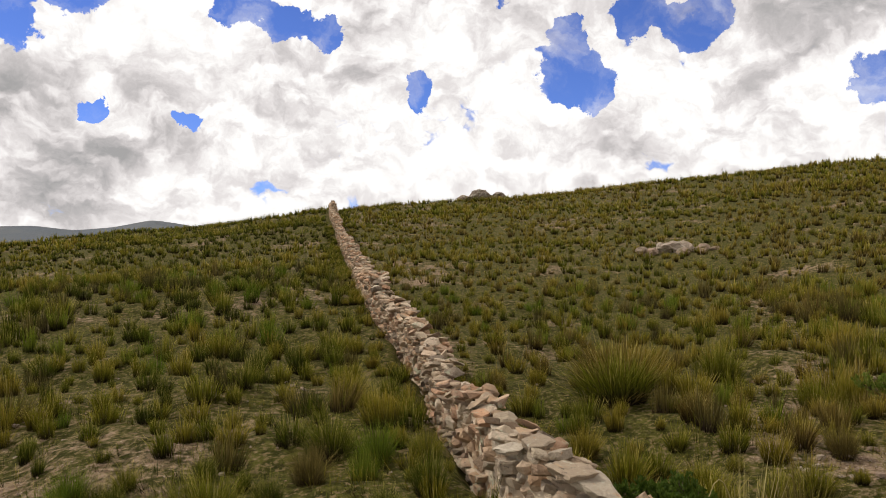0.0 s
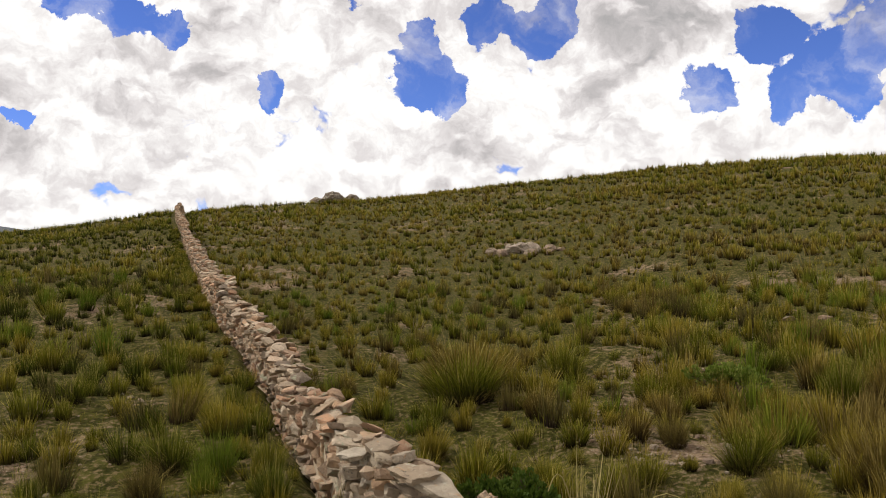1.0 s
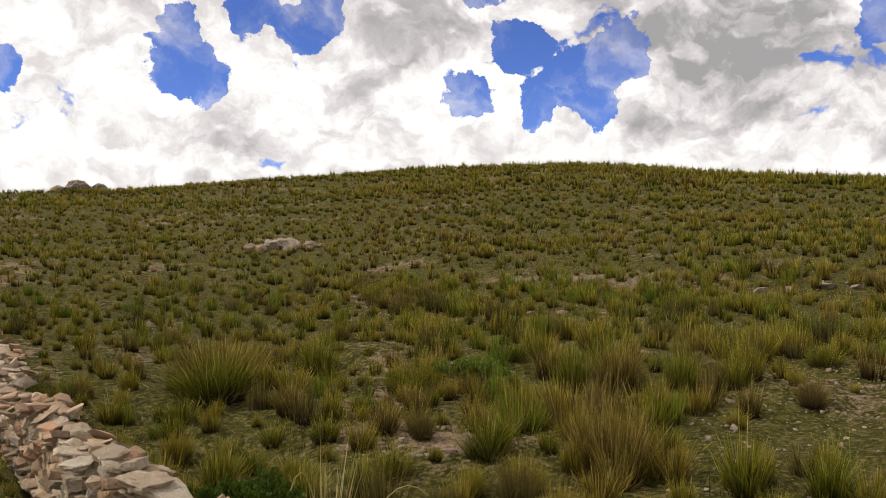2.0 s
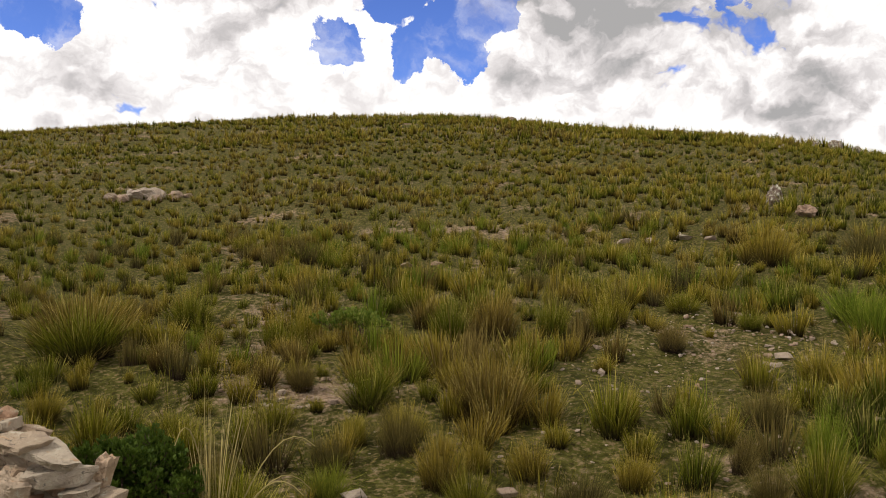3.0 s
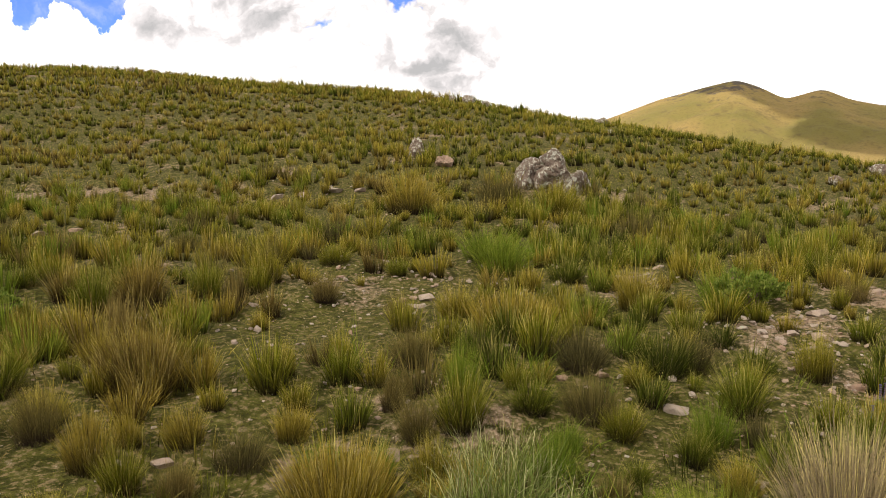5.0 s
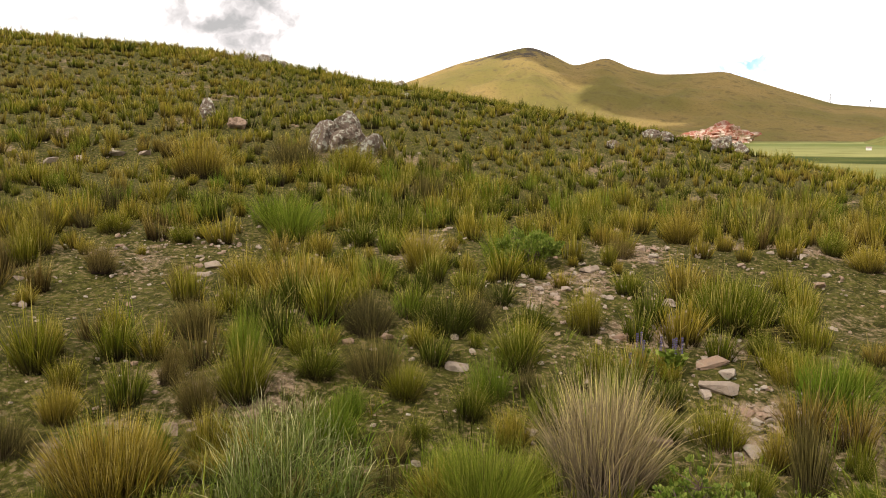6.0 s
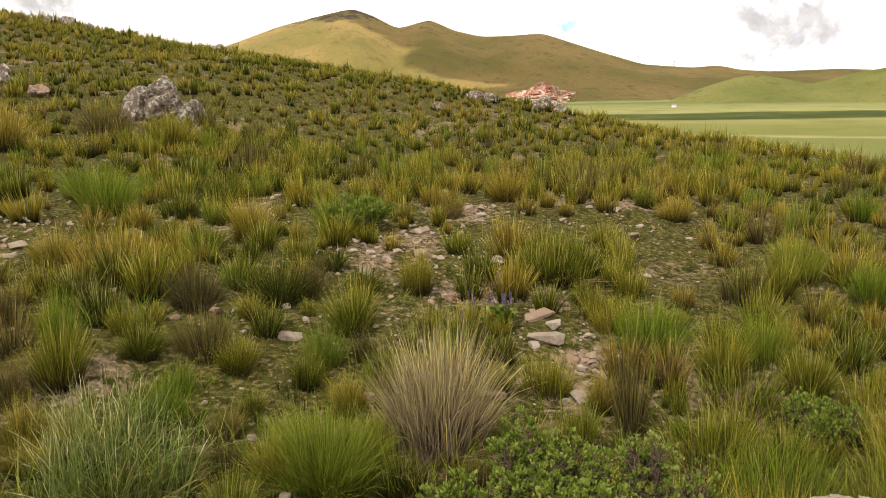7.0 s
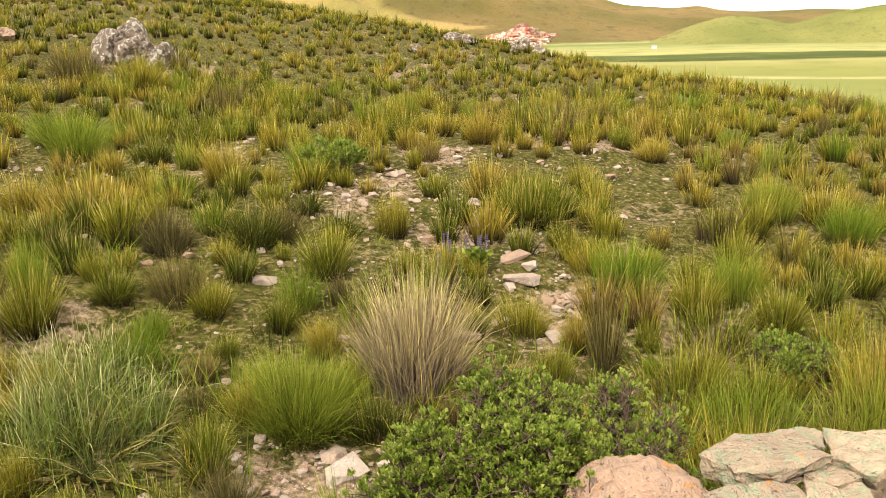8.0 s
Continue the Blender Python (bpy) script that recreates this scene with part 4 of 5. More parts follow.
PLACED["dull brown"] = [(3.94, 2.68, 0.31, 0.25), (2.64, 4.29, 0.32, 0.26), (5.04, 1.08, 0.22, 0.19), (4.15, 3.02, 0.33, 0.18), (4.77, 1.99, 0.33, 0.35), (4.80, 3.32, 0.32, 0.35), (5.51, 2.36, 0.33, 0.44), (6.03, 1.75, 0.39, 0.34), (2.67, 5.70, 0.26, 0.25), (5.79, 4.16, 0.29, 0.19), (5.95, 5.10, 0.32, 0.31), (8.84, 1.11, 0.24, 0.29), (6.97, 8.28, 0.29, 0.39), (12.83, 7.20, 0.78, 0.80), (13.24, 7.24, 0.50, 0.80)]
PLACED["fresh green"] = [(3.98, 1.89, 0.30, 0.34), (4.87, 1.28, 0.34, 0.29), (4.46, 2.71, 0.40, 0.23), (5.63, -0.66, 0.40, 0.46), (5.53, -1.34, 0.40, 0.38), (6.97, -2.45, 0.40, 0.44), (7.50, -2.00, 0.42, 0.51), (8.01, 2.00, 0.44, 0.60), (7.99, 4.40, 0.49, 0.60), (8.33, 4.70, 0.45, 0.70)]
WALL_XY = along_line(WALL_LINE)[1]
STUB_XY = along_line(STUB_LINE)[1]


def room(x, y, thin=True):
    """How much grass stands at a place, 0 to 1."""
    keep = np.ones_like(x)
    for cx, cy, r, deep in CLEAR if thin else ():
        keep *= 1 - deep * np.exp(-(((x - cx) ** 2 + (y - cy) ** 2) / r ** 2) ** 2)
    keep *= np.clip(0.92 + 0.4 * ripple(x, y, 6.0, 77), 0.35, 1)
    for rows in PLACED.values() if thin else ():
        for cx, cy, tall, wide in rows:
            keep *= (x - cx) ** 2 + (y - cy) ** 2 > (0.10 + 0.62 * wide) ** 2
    for cx, cy, size in LOOSE if thin else ():
        keep *= (x - cx * 0.965) ** 2 + (y - cy * 0.965) ** 2 > (0.13 + 0.5 * size) ** 2
    wx = np.interp(y, WALL_XY[:, 1], WALL_XY[:, 0])
    keep = np.where((y > 2.2) & (np.abs(x - wx) < 0.36), 0, keep)
    sx = np.interp(-y, -STUB_XY[:, 1], STUB_XY[:, 0])
    return np.where((y < -0.2) & (y > -3.7) & (np.abs(x - sx) < 0.42), 0, keep)


def sow(seed, r0, r1, density, az0=-42.0, az1=122.0, gap=0.0, turf=False):
    """Places over a sector of the hill, at that many to the square metre."""
    rs = np.random.RandomState(seed)
    area = math.radians(az1 - az0) / 2 * (r1 * r1 - r0 * r0)
    n = int(area * density)
    r = np.sqrt(rs.uniform(r0 * r0, r1 * r1, n))
    a = np.radians(rs.uniform(az0, az1, n))
    x, y = r * np.sin(a), r * np.cos(a)
    ok = rs.uniform(0, 1, n) < (np.where(room(x, y, False) > 0, 1 - 0.85 * np.exp(-(((x - 3.0) ** 2 + (y - 0.75) ** 2) / 0.3)), 0) if turf else room(x, y))
    x, y = x[ok], y[ok]
    if gap:
        seen, keep = {}, []
        for i in range(len(x)):
            cx, cy = int(x[i] // gap), int(y[i] // gap)
            near = (seen.get((cx + ix, cy + iy)) for ix in (-1, 0, 1) for iy in (-1, 0, 1))
            if all(k is None or (x[k] - x[i]) ** 2 + (y[k] - y[i]) ** 2 > gap * gap for k in near):
                seen[cx, cy] = i
                keep.append(i)
        x, y = x[keep], y[keep]
    return x, y, rs


def field(name, label, place, templates, mat, size=(0.6, 1.25), category="grass"):
    """One object of many tussocks, each a turned and scaled copy of a template."""
    x, y, rs = place
    z = ground_z(x, y)
    pick = rs.randint(0, len(templates), len(x))
    turn, sc = rs.uniform(0, 6.283, len(x)), rs.uniform(*size, len(x)) * (1 + 0.2 * ripple(x, y, 3.0, 31))
    # the sunnier side of the hill grows the taller tussocks
    east = np.clip((np.degrees(np.arctan2(x, y)) - 8) / 36, 0, 1)
    sc = sc * (0.85 + np.where(np.hypot(x, y) < 14, 0.36, 0.22) * east * east * (3 - 2 * east))
    wide = rs.uniform(0.8, 1.25, len(x))
    vs, ts, als, moods, n = [], [], [], [], 0
    tone = rs.uniform(0, 1, len(x))
    for k, (v, t, al) in enumerate(templates):
        i = np.where(pick == k)[0]
        if not len(i):
            continue
        c, s = np.cos(turn[i])[:, None], np.sin(turn[i])[:, None]
        q = sc[i][:, None]
        w = q * wide[i][:, None]
        vx = (v[None, :, 0] * c - v[None, :, 1] * s) * w + x[i][:, None]
        vy = (v[None, :, 0] * s + v[None, :, 1] * c) * w + y[i][:, None]
        vz = v[None, :, 2] * q + z[i][:, None]
        vs.append(np.stack([vx, vy, vz], -1).reshape(-1, 3))
        ts.append((t[None] + (np.arange(len(i)) * len(v))[:, None, None]).reshape(-1, 3) + n)
        als.append(np.tile(al, len(i)))
        moods.append(np.repeat(tone[i], len(v)))
        n += len(i) * len(v)
    ob = new(name, flat_mesh(name, np.concatenate(vs), np.concatenate(ts), mat, np.concatenate(als), np.concatenate(moods)))
    return tagged(ob, label, category, kind="stuff")


NEAR_T = [tuft_arrays(500 + i, 700, 0.48, 0.09 + 0.015 * (i % 4), 0.13 + 0.06 * (i % 3), 0.003, 1.1, 2, 0.07 + 0.05 * (i % 3)) for i in range(10)]
FOOT_T = [tuft_arrays(520 + i, 150, 0.22, 0.10, 0.55, 0.006, 0.8, 2, 0.2) for i in range(5)]
LOOSE_T = [tuft_arrays(620 + i, 24, 0.30, 0.16, 0.30, 0.0046, 0.9, 2, 0.3) for i in range(8)]
CLOSE_T = [tuft_arrays(530 + i, 240, 0.50, 0.09 + 0.01 * (i % 4), 0.17, 0.0066, 0.8, 2, 0.06) for i in range(8)]
MID_T = [tuft_arrays(540 + i, 130, 0.50, 0.09 + 0.01 * (i % 4), 0.20, 0.012, 0.6, 1, 0.05) for i in range(8)]
FAR_T = [tuft_arrays(560 + i, 64, 0.46, 0.10 + 0.01 * (i % 4), 0.26, 0.02, 0.6, 1, 0.04) for i in range(8)]
BROW_T = [tuft_arrays(580 + i, 30, 0.42, 0.15, 0.36, 0.036, 0.4, 1) for i in range(6)]
SHORT_T = [tuft_arrays(600 + i, 12, 0.07, 0.06, 0.8, 0.0065, 0.6, 1, 0.4) for i in range(6)]


def build_grass():
    # tussocks near the viewer stand one by one: living blades over a foot of dead ones
    meshes = {}
    for mat in (M_GRASS, M_GREEN, M_BROWN):
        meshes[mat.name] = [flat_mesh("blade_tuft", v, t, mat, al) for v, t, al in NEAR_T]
    feet = [flat_mesh("dead_foot", v, t, M_BROWN, al) for v, t, al in FOOT_T]
    stand = {"dull brown": M_BROWN, "fresh green": M_GREEN}
    rs = np.random.RandomState(699)
    for word, rows in PLACED.items():
        for px, py, tall, wide in rows:
            ob = thing("grass_tussock", word + " bunch-grass tussock on stony turf", "grass tussock", group="near tussocks")
            w = wide / 0.33
            ob.matrix_basis = pose(px, py, gz(px, py), rs.normal(0, 4), rs.normal(0, 4), rs.uniform(0, 360)) @ Matrix.Diagonal((w, w * rs.uniform(0.85, 1.1), tall / 0.36, 1))
            k = rs.randint(len(NEAR_T))
            child("blade_tuft", meshes[stand.get(word, M_GRASS).name][k], ob)
            child("dead_foot", feet[k % len(feet)], ob, "matted brown dead leaves")
    x, y, rs = sow(700, 2.2, 4.9, 28.0, gap=0.235)
    for px, py in zip(x, y):
        u = rs.rand()
        mat, word = (M_GRASS, "olive and straw-coloured") if u < 0.66 else (M_GREEN, "fresh green") if u < 0.91 else (M_BROWN, "dull brown")
        s = rs.uniform(0.34, 0.8)
        ob = thing("grass_tussock", word + " bunch-grass tussock on stony turf", "grass tussock", group="near tussocks")
        ob.matrix_basis = pose(px, py, gz(px, py), rs.normal(0, 4), rs.normal(0, 4), rs.uniform(0, 360)) @ Matrix.Diagonal((s * rs.uniform(0.8, 1.2), s * rs.uniform(0.8, 1.2), s, 1))
        k = rs.randint(len(NEAR_T))
        child("blade_tuft", meshes[mat.name][k], ob)
        child("dead_foot", feet[k % len(feet)], ob, "matted brown dead leaves")
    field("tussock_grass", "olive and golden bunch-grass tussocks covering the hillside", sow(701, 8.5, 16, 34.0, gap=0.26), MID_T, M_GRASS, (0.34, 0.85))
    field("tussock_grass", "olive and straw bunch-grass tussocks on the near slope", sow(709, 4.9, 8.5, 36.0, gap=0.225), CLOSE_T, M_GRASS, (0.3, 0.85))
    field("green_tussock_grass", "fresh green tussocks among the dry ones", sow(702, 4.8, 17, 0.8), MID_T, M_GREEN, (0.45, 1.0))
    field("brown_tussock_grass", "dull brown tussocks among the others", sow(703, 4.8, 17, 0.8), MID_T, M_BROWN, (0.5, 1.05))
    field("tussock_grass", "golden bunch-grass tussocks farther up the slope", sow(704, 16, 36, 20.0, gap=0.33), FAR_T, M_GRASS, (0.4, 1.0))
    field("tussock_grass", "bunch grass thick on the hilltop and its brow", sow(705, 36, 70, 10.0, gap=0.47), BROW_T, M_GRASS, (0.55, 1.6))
    field("loose_grass", "thin loose grass between the tussocks", sow(710, 1.9, 7.0, 15), LOOSE_T, M_GRASS, (0.4, 1.1))
    field("loose_green_grass", "lush loose green grass about the gap in the wall", sow(712, 2.5, 6.2, 9, 50.0, 116.0), LOOSE_T, M_GREEN, (0.6, 1.45))
    field("tussock_grass", "bunch grass on the slope below the walls", sow(711, 2.0, 14, 4.5, 122.0, 318.0, gap=0.34), FAR_T, M_GRASS, (0.5, 1.0))
    rs = np.random.RandomState(708)
    i = rs.randint(20, 1400, 420)
    off = rs.uniform(0.2, 0.42, 420) * np.where(rs.rand(420) < 0.6, -1, 1)
    field("foot_grass", "grass growing up against the wall's foot", (WALL_XY[i, 0] + off, WALL_XY[i, 1] + rs.normal(0, 0.1, 420), rs), MID_T, M_GRASS, (0.25, 0.55))
    field("short_grass", "short green turf between the tussocks", sow(706, 1.6, 8, 85, turf=True), SHORT_T, M_SWARD, (0.35, 1.2))
    field("short_grass", "short turf on the slope", sow(707, 8, 16, 30, turf=True), SHORT_T, M_SWARD, (0.9, 1.8))


build_grass()


def special_tuft(label, at, arrays, mat, turn=0.0, name="grass_tussock"):
    ob = thing(name, label, "grass tussock", (at[0], at[1], gz(*at)), turn)
    child("blade_tuft", flat_mesh("blade_tuft", *arrays[:2], mat, arrays[2]), ob)
    v, t, al = FOOT_T[len(label) % len(FOOT_T)]
    wide = float(np.abs(arrays[0][arrays[2] < 0.01, :2]).max()) / 0.1
    child("dead_foot", flat_mesh("dead_foot", v * np.array((wide, wide, 1.1)), t, M_BROWN if mat is not M_STRAW else M_STRAW, al), ob, "matted dead leaves")


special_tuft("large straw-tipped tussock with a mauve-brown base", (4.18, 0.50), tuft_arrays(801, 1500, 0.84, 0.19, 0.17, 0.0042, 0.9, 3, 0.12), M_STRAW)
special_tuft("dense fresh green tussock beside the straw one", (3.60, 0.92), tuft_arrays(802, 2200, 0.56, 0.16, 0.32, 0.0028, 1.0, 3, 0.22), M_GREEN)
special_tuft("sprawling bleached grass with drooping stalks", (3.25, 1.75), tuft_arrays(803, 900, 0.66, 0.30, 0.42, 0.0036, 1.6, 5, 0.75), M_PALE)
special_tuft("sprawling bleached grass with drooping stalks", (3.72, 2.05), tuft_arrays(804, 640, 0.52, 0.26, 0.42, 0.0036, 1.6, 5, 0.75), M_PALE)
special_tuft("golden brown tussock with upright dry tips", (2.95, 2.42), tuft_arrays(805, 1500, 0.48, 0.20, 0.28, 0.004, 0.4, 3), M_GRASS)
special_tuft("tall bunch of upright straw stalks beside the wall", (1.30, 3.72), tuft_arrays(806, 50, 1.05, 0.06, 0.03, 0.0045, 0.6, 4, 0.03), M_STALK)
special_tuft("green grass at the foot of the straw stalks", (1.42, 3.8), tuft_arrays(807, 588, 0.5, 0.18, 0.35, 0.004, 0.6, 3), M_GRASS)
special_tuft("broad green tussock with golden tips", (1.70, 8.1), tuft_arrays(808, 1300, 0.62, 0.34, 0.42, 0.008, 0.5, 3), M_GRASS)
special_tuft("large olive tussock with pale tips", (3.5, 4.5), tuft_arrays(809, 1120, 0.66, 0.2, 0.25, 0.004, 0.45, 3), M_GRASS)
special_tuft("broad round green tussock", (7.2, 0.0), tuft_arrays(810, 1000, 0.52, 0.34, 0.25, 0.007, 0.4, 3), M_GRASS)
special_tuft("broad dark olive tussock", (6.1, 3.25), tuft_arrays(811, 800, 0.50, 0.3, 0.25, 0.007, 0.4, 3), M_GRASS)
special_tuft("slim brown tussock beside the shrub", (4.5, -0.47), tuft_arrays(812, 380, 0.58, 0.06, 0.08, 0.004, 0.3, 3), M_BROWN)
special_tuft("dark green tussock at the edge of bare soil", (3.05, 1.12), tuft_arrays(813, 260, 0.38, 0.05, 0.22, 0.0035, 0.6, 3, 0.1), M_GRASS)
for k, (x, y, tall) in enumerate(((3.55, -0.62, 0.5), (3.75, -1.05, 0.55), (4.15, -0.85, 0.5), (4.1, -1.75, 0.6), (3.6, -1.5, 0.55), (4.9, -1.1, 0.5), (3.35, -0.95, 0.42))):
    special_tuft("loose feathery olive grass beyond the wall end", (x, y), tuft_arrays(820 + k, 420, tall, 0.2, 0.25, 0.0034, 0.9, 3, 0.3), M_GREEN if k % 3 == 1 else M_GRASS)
special_tuft("green tussock by the shrub's edge", (2.75, 0.52), tuft_arrays(814, 420, 0.42, 0.06, 0.4, 0.005, 0.5, 3), M_GREEN)


# ---- shrubs and flowers ----
def tube(path, r0, r1, sides=5):
    """A tapered twig along a path."""
    p = np.array(path, float)
    d = np.gradient(p, axis=0)
    d /= np.linalg.norm(d, axis=1)[:, None] + 1e-9
    ref = np.array([0.31, 0.95, 0.07])
    a = np.cross(d, ref)
    a /= np.linalg.norm(a, axis=1)[:, None]
    b = np.cross(d, a)
    ang = np.arange(sides) * 2 * np.pi / sides
    r = np.linspace(r0, r1, len(p))[:, None, None]
    v = p[:, None] + r * (np.cos(ang)[None, :, None] * a[:, None] + np.sin(ang)[None, :, None] * b[:, None])
    return v.reshape(-1, 3), grid_tris(len(p), sides, True)


def merge(pieces):
    vs, ts, n = [], [], 0
    for v, t in pieces:
        vs.append(v)
        ts.append(np.asarray(t) + n)
        n += len(v)
    return np.concatenate(vs), np.concatenate(ts)


def leaves(ends, ups, rs, count, size, spread=0.8):
    """Rosettes of small blunt leaves at the twig ends."""
    e, up = np.repeat(np.array(ends), count, 0), np.repeat(np.array(ups), count, 0)
    n = len(e)
    a = rs.uniform(0, 6.283, n)
    side = np.stack([np.cos(a), np.sin(a), np.zeros(n)], 1)
    d = up + side * rs.uniform(0.3, 1.0, (n, 1)) * spread
    d /= np.linalg.norm(d, axis=1)[:, None]
    w = np.cross(d, rs.normal(size=(n, 3)))
    w /= np.linalg.norm(w, axis=1)[:, None] + 1e-9
    ln = size * rs.uniform(0.7, 1.3, (n, 1))
    o = e + rs.normal(0, size * 0.3, (n, 3))
    q = np.cross(d, w) * ln * 0.15
    v = np.stack([o, o + d * ln * 0.6 + w * ln * 0.34 + q, o + d * ln, o + d * ln * 0.6 - w * ln * 0.34 + q], 1).reshape(-1, 3)
    t = (np.arange(n)[:, None, None] * 4 + np.array([[0, 1, 2], [0, 2, 3]])[None]).reshape(-1, 3)
    return v, t


def build_shrub(label, at, radius, height, seed, mat, stems=26, twigs=34, count=7, size=0.026, bare=0.0):
    rs = np.random.RandomState(seed)
    shrub = thing("shrub", label, "shrub", (at[0], at[1], gz(*at)))
    ends, ups = [], []
    for s in range(stems):
        wood = []
        a = rs.uniform(0, 6.283)
        q = math.sqrt(rs.uniform(0, 1))
        lump = 0.84 + 0.16 * math.sin(a * 3 + seed)
        top = np.array([math.cos(a) * q * radius * lump, math.sin(a) * q * radius * lump, height * (0.62 + 0.38 * math.sqrt(max(0, 1 - q * q))) * rs.uniform(0.78, 1.0) * (0.93 + 0.07 * math.sin(a * 2 + 1))])
        mid = top * np.array([0.45, 0.45, 0.55]) + rs.normal(0, 0.03, 3)
        wood.append(tube([top * 0.02, mid * 0.5, mid, top * 0.97], 0.008, 0.003))
        for _ in range(twigs):
            f = 1 - 0.75 * rs.uniform(0, 1) ** 1.6
            start = mid + (top - mid) * f
            d = rs.normal(size=3) * 0.8 + np.array([math.cos(a) * q, math.sin(a) * q, 0.75])
            d /= np.linalg.norm(d)
            end = start + d * rs.uniform(0.03, 0.085)
            end[2] = max(end[2], 0.04)
            wood.append(tube([start, (start + end) / 2 + rs.normal(0, 0.006, 3), end], 0.0022, 0.0012, 3))
            if rs.rand() > bare:
                ends.append(end)
                ups.append(d * 0.6 + np.array([0, 0, 0.6]))
        child("branch", flat_mesh("branch", *merge(wood), M_TWIG), shrub)
    leaf = child("foliage", flat_mesh("foliage", *leaves(ends, ups, rs, count, size), mat), shrub, "small bright green leaves in rosettes")
    tagged(leaf, kind="stuff")
    return shrub


build_shrub("rounded bright green small-leaved shrub beside the broken wall", (2.48, -0.06), 0.42, 0.77, 901, M_LEAF, 66, 40, 18, 0.0145, 0.1)
build_shrub("half-bare grey-green shrub with twiggy stems behind the boulder", (2.82, -0.46), 0.34, 0.60, 902, M_LEAF, 34, 34, 8, 0.016, 0.5)
build_shrub("low dark green bush against the wall end", (1.02, 3.95), 0.34, 0.48, 903, M_DARKLEAF, 30, 40, 10, 0.024)
build_shrub("low bright green cushion shrub in the grass", (3.85, 7.1), 0.36, 0.30, 904, M_LEAF, 16, 30, 8, 0.03)
build_shrub("low bright green leafy shrub in the grass", (7.9, 1.85), 0.36, 0.34, 905, M_LEAF, 16, 30, 8, 0.03)
build_shrub("green leafy shrub among the tussocks", (4.55, -1.42), 0.25, 0.26, 906, M_LEAF, 24, 30, 9, 0.017, 0.2)


def bent_stalks():
    """Long dry stalks that arch out of the straw by the wall."""
    base = np.array([1.34, 3.70, gz(1.34, 3.7)])
    for k, (dx, dy, up, end) in enumerate(((0.42, -0.12, 0.62, 0.52), (0.30, -0.25, 0.45, 0.30), (-0.22, -0.1, 0.75, 0.62), (0.5, 0.1, 0.4, 0.12))):
        u = np.linspace(0, 1, 10)[:, None]
        path = base + u * np.array([dx, dy, 0]) + np.array([0, 0, 1]) * (up * np.sin(u * 1.9) * 0.9 + (end - up) * u ** 3 * 0.5)
        ob = new("dry_stalk", flat_mesh("dry_stalk", *tube(path, 0.004, 0.0022, 4), M_STALK, np.full(40, 0.9)))
        tagged(ob, "long dry straw-coloured stalk arching out of the grass", "grass stalk", "dry stalks")


bent_stalks()


def build_lupin(at, seed):
    rs = np.random.RandomState(seed)
    plant = thing("lupin", "small lupin with spikes of blue-violet flowers in the grass", "flower", (at[0], at[1], gz(*at)), group="lupins")
    stems, ends, ups = [], [], []
    for k in range(4):
        a, q = rs.uniform(0, 6.283), rs.uniform(0.02, 0.16)
        top = np.array([math.cos(a) * q, math.sin(a) * q, rs.uniform(0.20, 0.32)])
        stems.append(tube([top * 0.05, top * np.array([0.6, 0.6, 0.5]), top], 0.005, 0.003))
        bloom = []
        for h in np.linspace(0.62, 1.0, 9):
            for b in range(5):
                ang = b * 1.257 + h * 9
                o = top * np.array([1, 1, h]) + np.array([math.cos(ang), math.sin(ang), 0]) * 0.006
                v, t = ROCKS[b]
                bloom.append((v * 0.007 + o, t))
        child("flower_spike", flat_mesh("flower_spike", *merge(bloom), M_LUPIN), plant, "blue-violet flower spike")
        for _ in range(6):
            ends.append(top * rs.uniform(0.25, 0.55))
            ups.append(np.array([0, 0, 0.6]))
    child("stem_cluster", flat_mesh("stem_cluster", *merge(stems), M_TWIG), plant)
    child("foliage", flat_mesh("foliage", *leaves(ends, ups, rs, 6, 0.06, 1.4), M_LEAF), plant)


build_lupin((5.72, 0.50), 1)
build_lupin((5.8, 0.28), 2)


# ---- far small things ----
def build_cliff():
    a, d = radians(87.4), 1490.0
    v, t = rough_rock(73, (80, 104, 40), 5, 0.3, 3)
    ob = new("red_cliff", flat_mesh("red_cliff", v, t, M_CLIFF))
    ob.matrix_basis = pose(d * math.sin(a), d * math.cos(a), PLAIN + 5, 0, 0, 0)
    tagged(ob, "eroded red and white earth bluff at the foot of the mountain", "cliff")


build_cliff()


def box(cx, cy, cz, sx, sy, sz):
    v = np.array([(x, y, z) for x in (-1, 1) for y in (-1, 1) for z in (-1, 1)]) * np.array((sx, sy, sz)) / 2 + np.array((cx, cy, cz))
    q = [(0, 1, 3, 2), (4, 6, 7, 5), (0, 4, 5, 1), (2, 3, 7, 6), (0, 2, 6, 4), (1, 5, 7, 3)]
    return v, np.array([t for a, b, c, d in q for t in ((a, b, c), (a, c, d))])


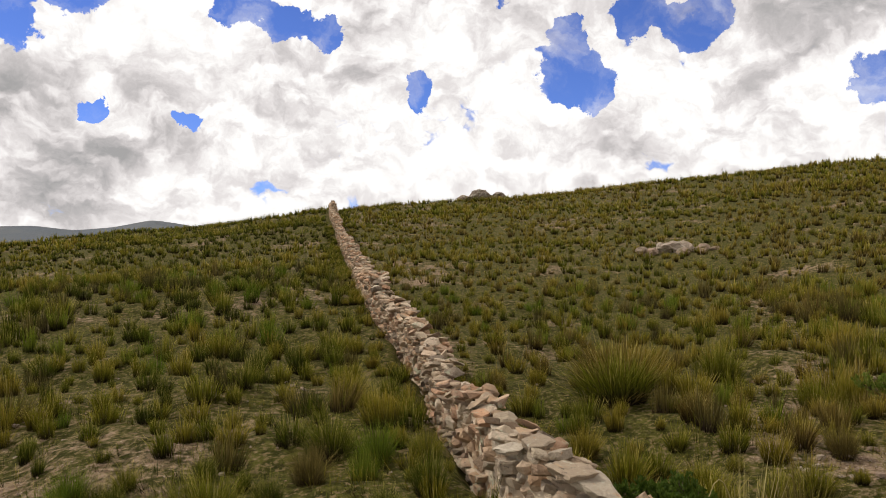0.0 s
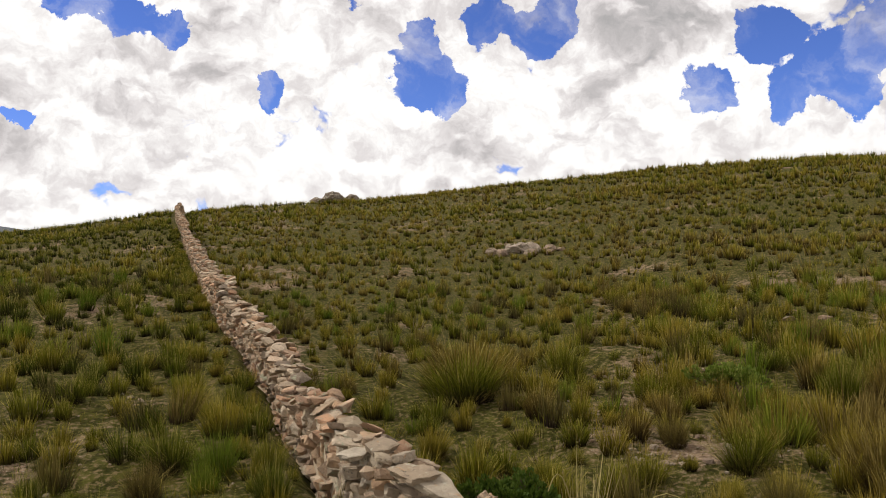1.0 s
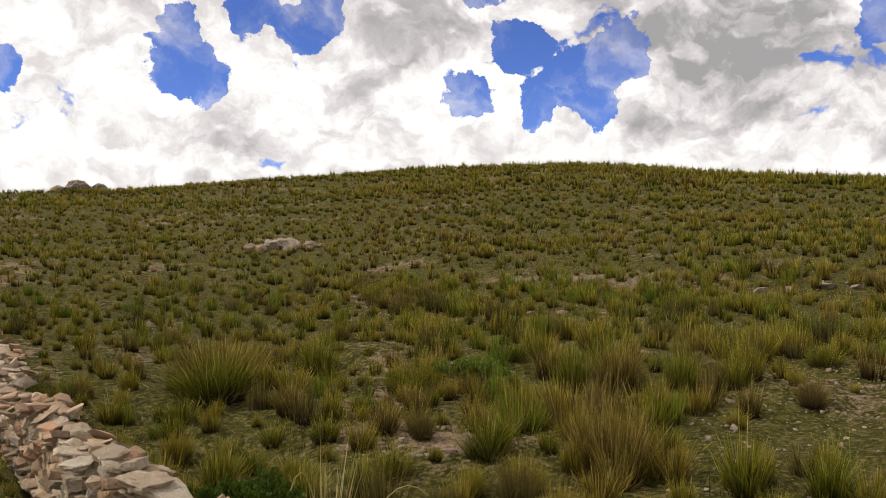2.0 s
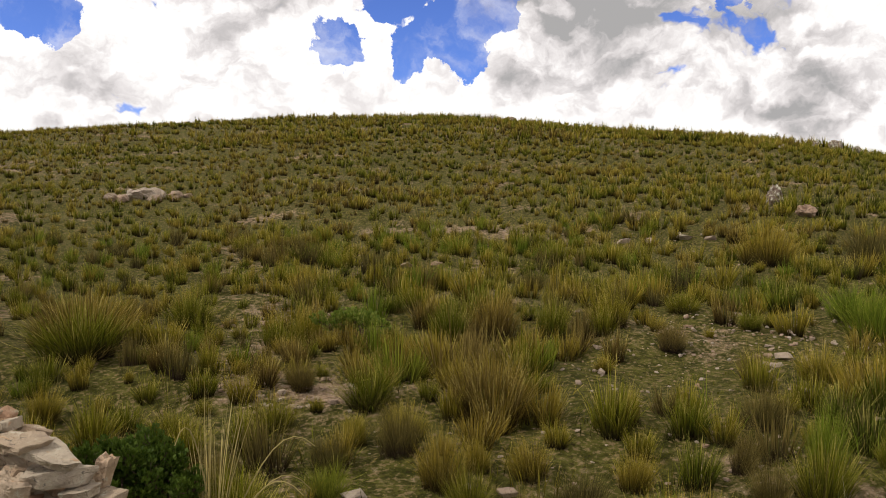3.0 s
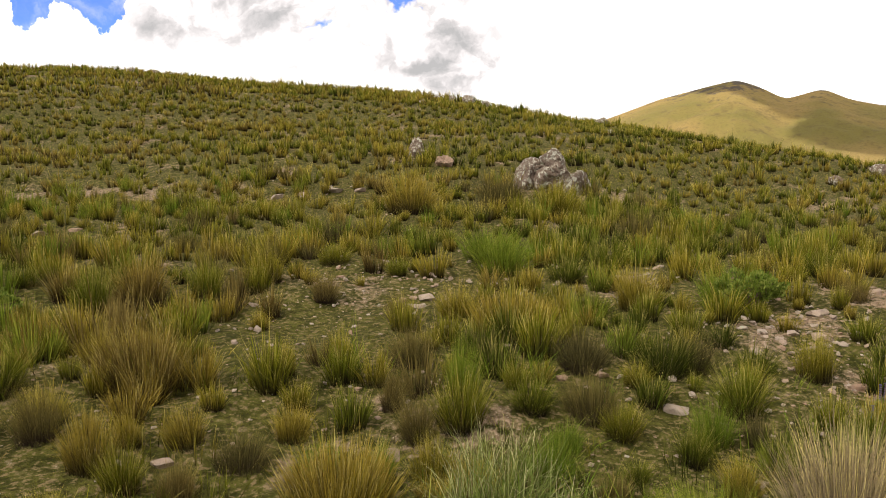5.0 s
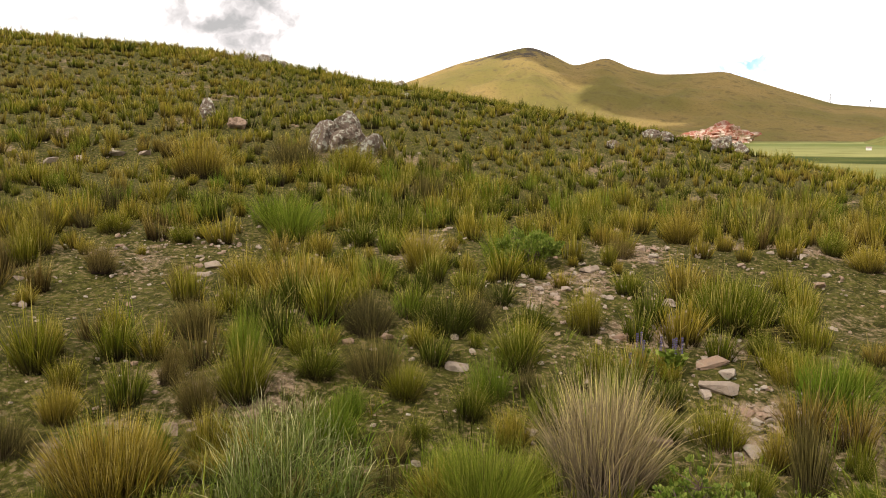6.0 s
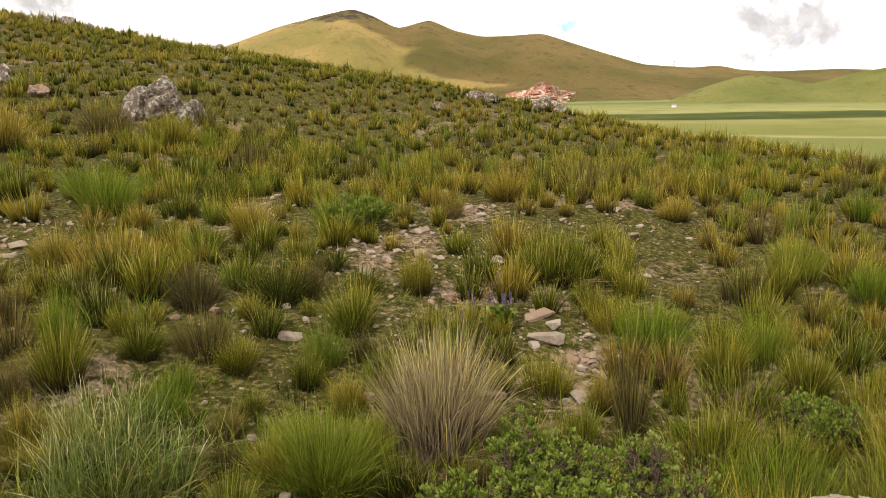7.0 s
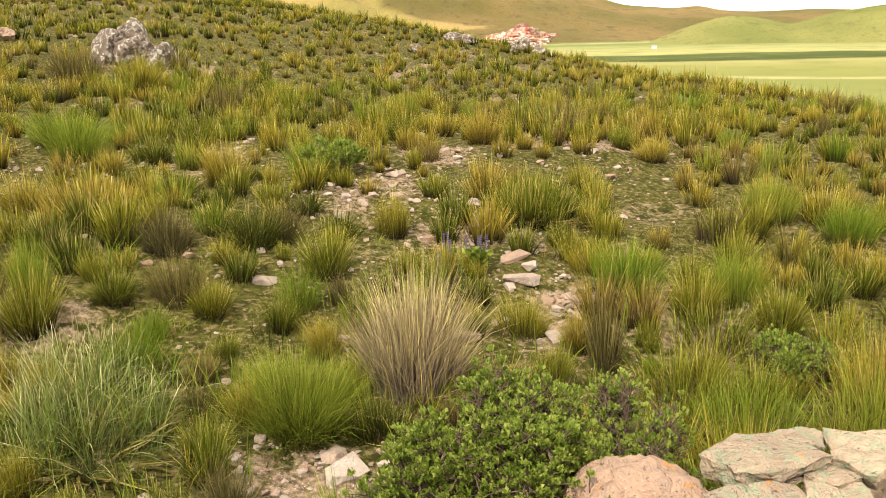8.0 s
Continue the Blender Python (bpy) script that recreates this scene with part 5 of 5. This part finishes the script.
def build_house(az, d):
    a = radians(az)
    x, y = d * math.sin(a), d * math.cos(a)
    house = thing("farmhouse", "tiny whitewashed farmhouse at the foot of the green hill", "house", (x, y, gz(x, y) - 0.3))
    child("walls", flat_mesh("walls", *box(0, 0, 1.5, 5, 6, 3.0), M_WHITE), house)
    v = np.array([(-2.9, -3.3, 2.9), (2.9, -3.3, 2.9), (0, -3.3, 4.6), (-2.9, 3.3, 2.9), (2.9, 3.3, 2.9), (0, 3.3, 4.6)])
    t = np.array([(0, 1, 2), (3, 5, 4), (0, 2, 5), (0, 5, 3), (1, 4, 5), (1, 5, 2), (0, 3, 4), (0, 4, 1)])
    child("roof", flat_mesh("roof", v, t, M_TIN), house, "low tin roof")


build_house(96.3, 1180)


def build_pylon(az, d, z, high):
    a = radians(az)
    tower = thing("power_pylon", "thin steel power pylon on the far ridge", "pylon", (d * math.sin(a), d * math.cos(a), z), group="pylons")
    for sx in (-1, 1):
        for sy in (-1, 1):
            child("leg", flat_mesh("leg", *tube([(sx * 2, sy * 2, 0), (sx * 0.9, sy * 0.9, high * 0.6), (sx * 0.3, sy * 0.3, high)], 0.35, 0.25, 4), M_STEEL), tower)
    for h in (0.68, 0.82, 0.95):
        child("cross_arm", flat_mesh("cross_arm", *box(0, 0, high * h, 0.5, 8 * (1.3 - h * 0.5), 0.5), M_STEEL), tower)


build_pylon(94.0, 2280, 22.0, 26)
build_pylon(96.2, 2290, 10.0, 24)


def build_cloud():
    """A flat-bottomed cloud high over the plain; its shadow lies across the mountain's shoulder."""
    rs = np.random.RandomState(15)
    pieces = []
    for k in range(120):
        far, wide = rs.uniform(-560, 500), rs.uniform(-350, 430)
        bv, bt = rough_rock(400 + k, (190, 190, 80), 2, 0.3, 0)
        pieces.append((bv * rs.uniform(0.8, 1.3) + np.array([0.84 * far + 0.54 * wide, 0.54 * far - 0.84 * wide, rs.uniform(-15, 40)]), bt))
    cloud = new("backdrop_cloud", flat_mesh("backdrop_cloud", *merge(pieces), M_WHITE, smooth=True))
    up = 950.0
    w = way(SUN_AZ, SUN_EL)
    c = Vector((2104, 5, 60)) + w * (up / w.z)
    cloud.matrix_basis = pose(c.x, c.y, c.z)
    tagged(cloud, "white flat-bottomed cumulus cloud drifting over the plain", "cloud", kind="structure")


build_cloud()
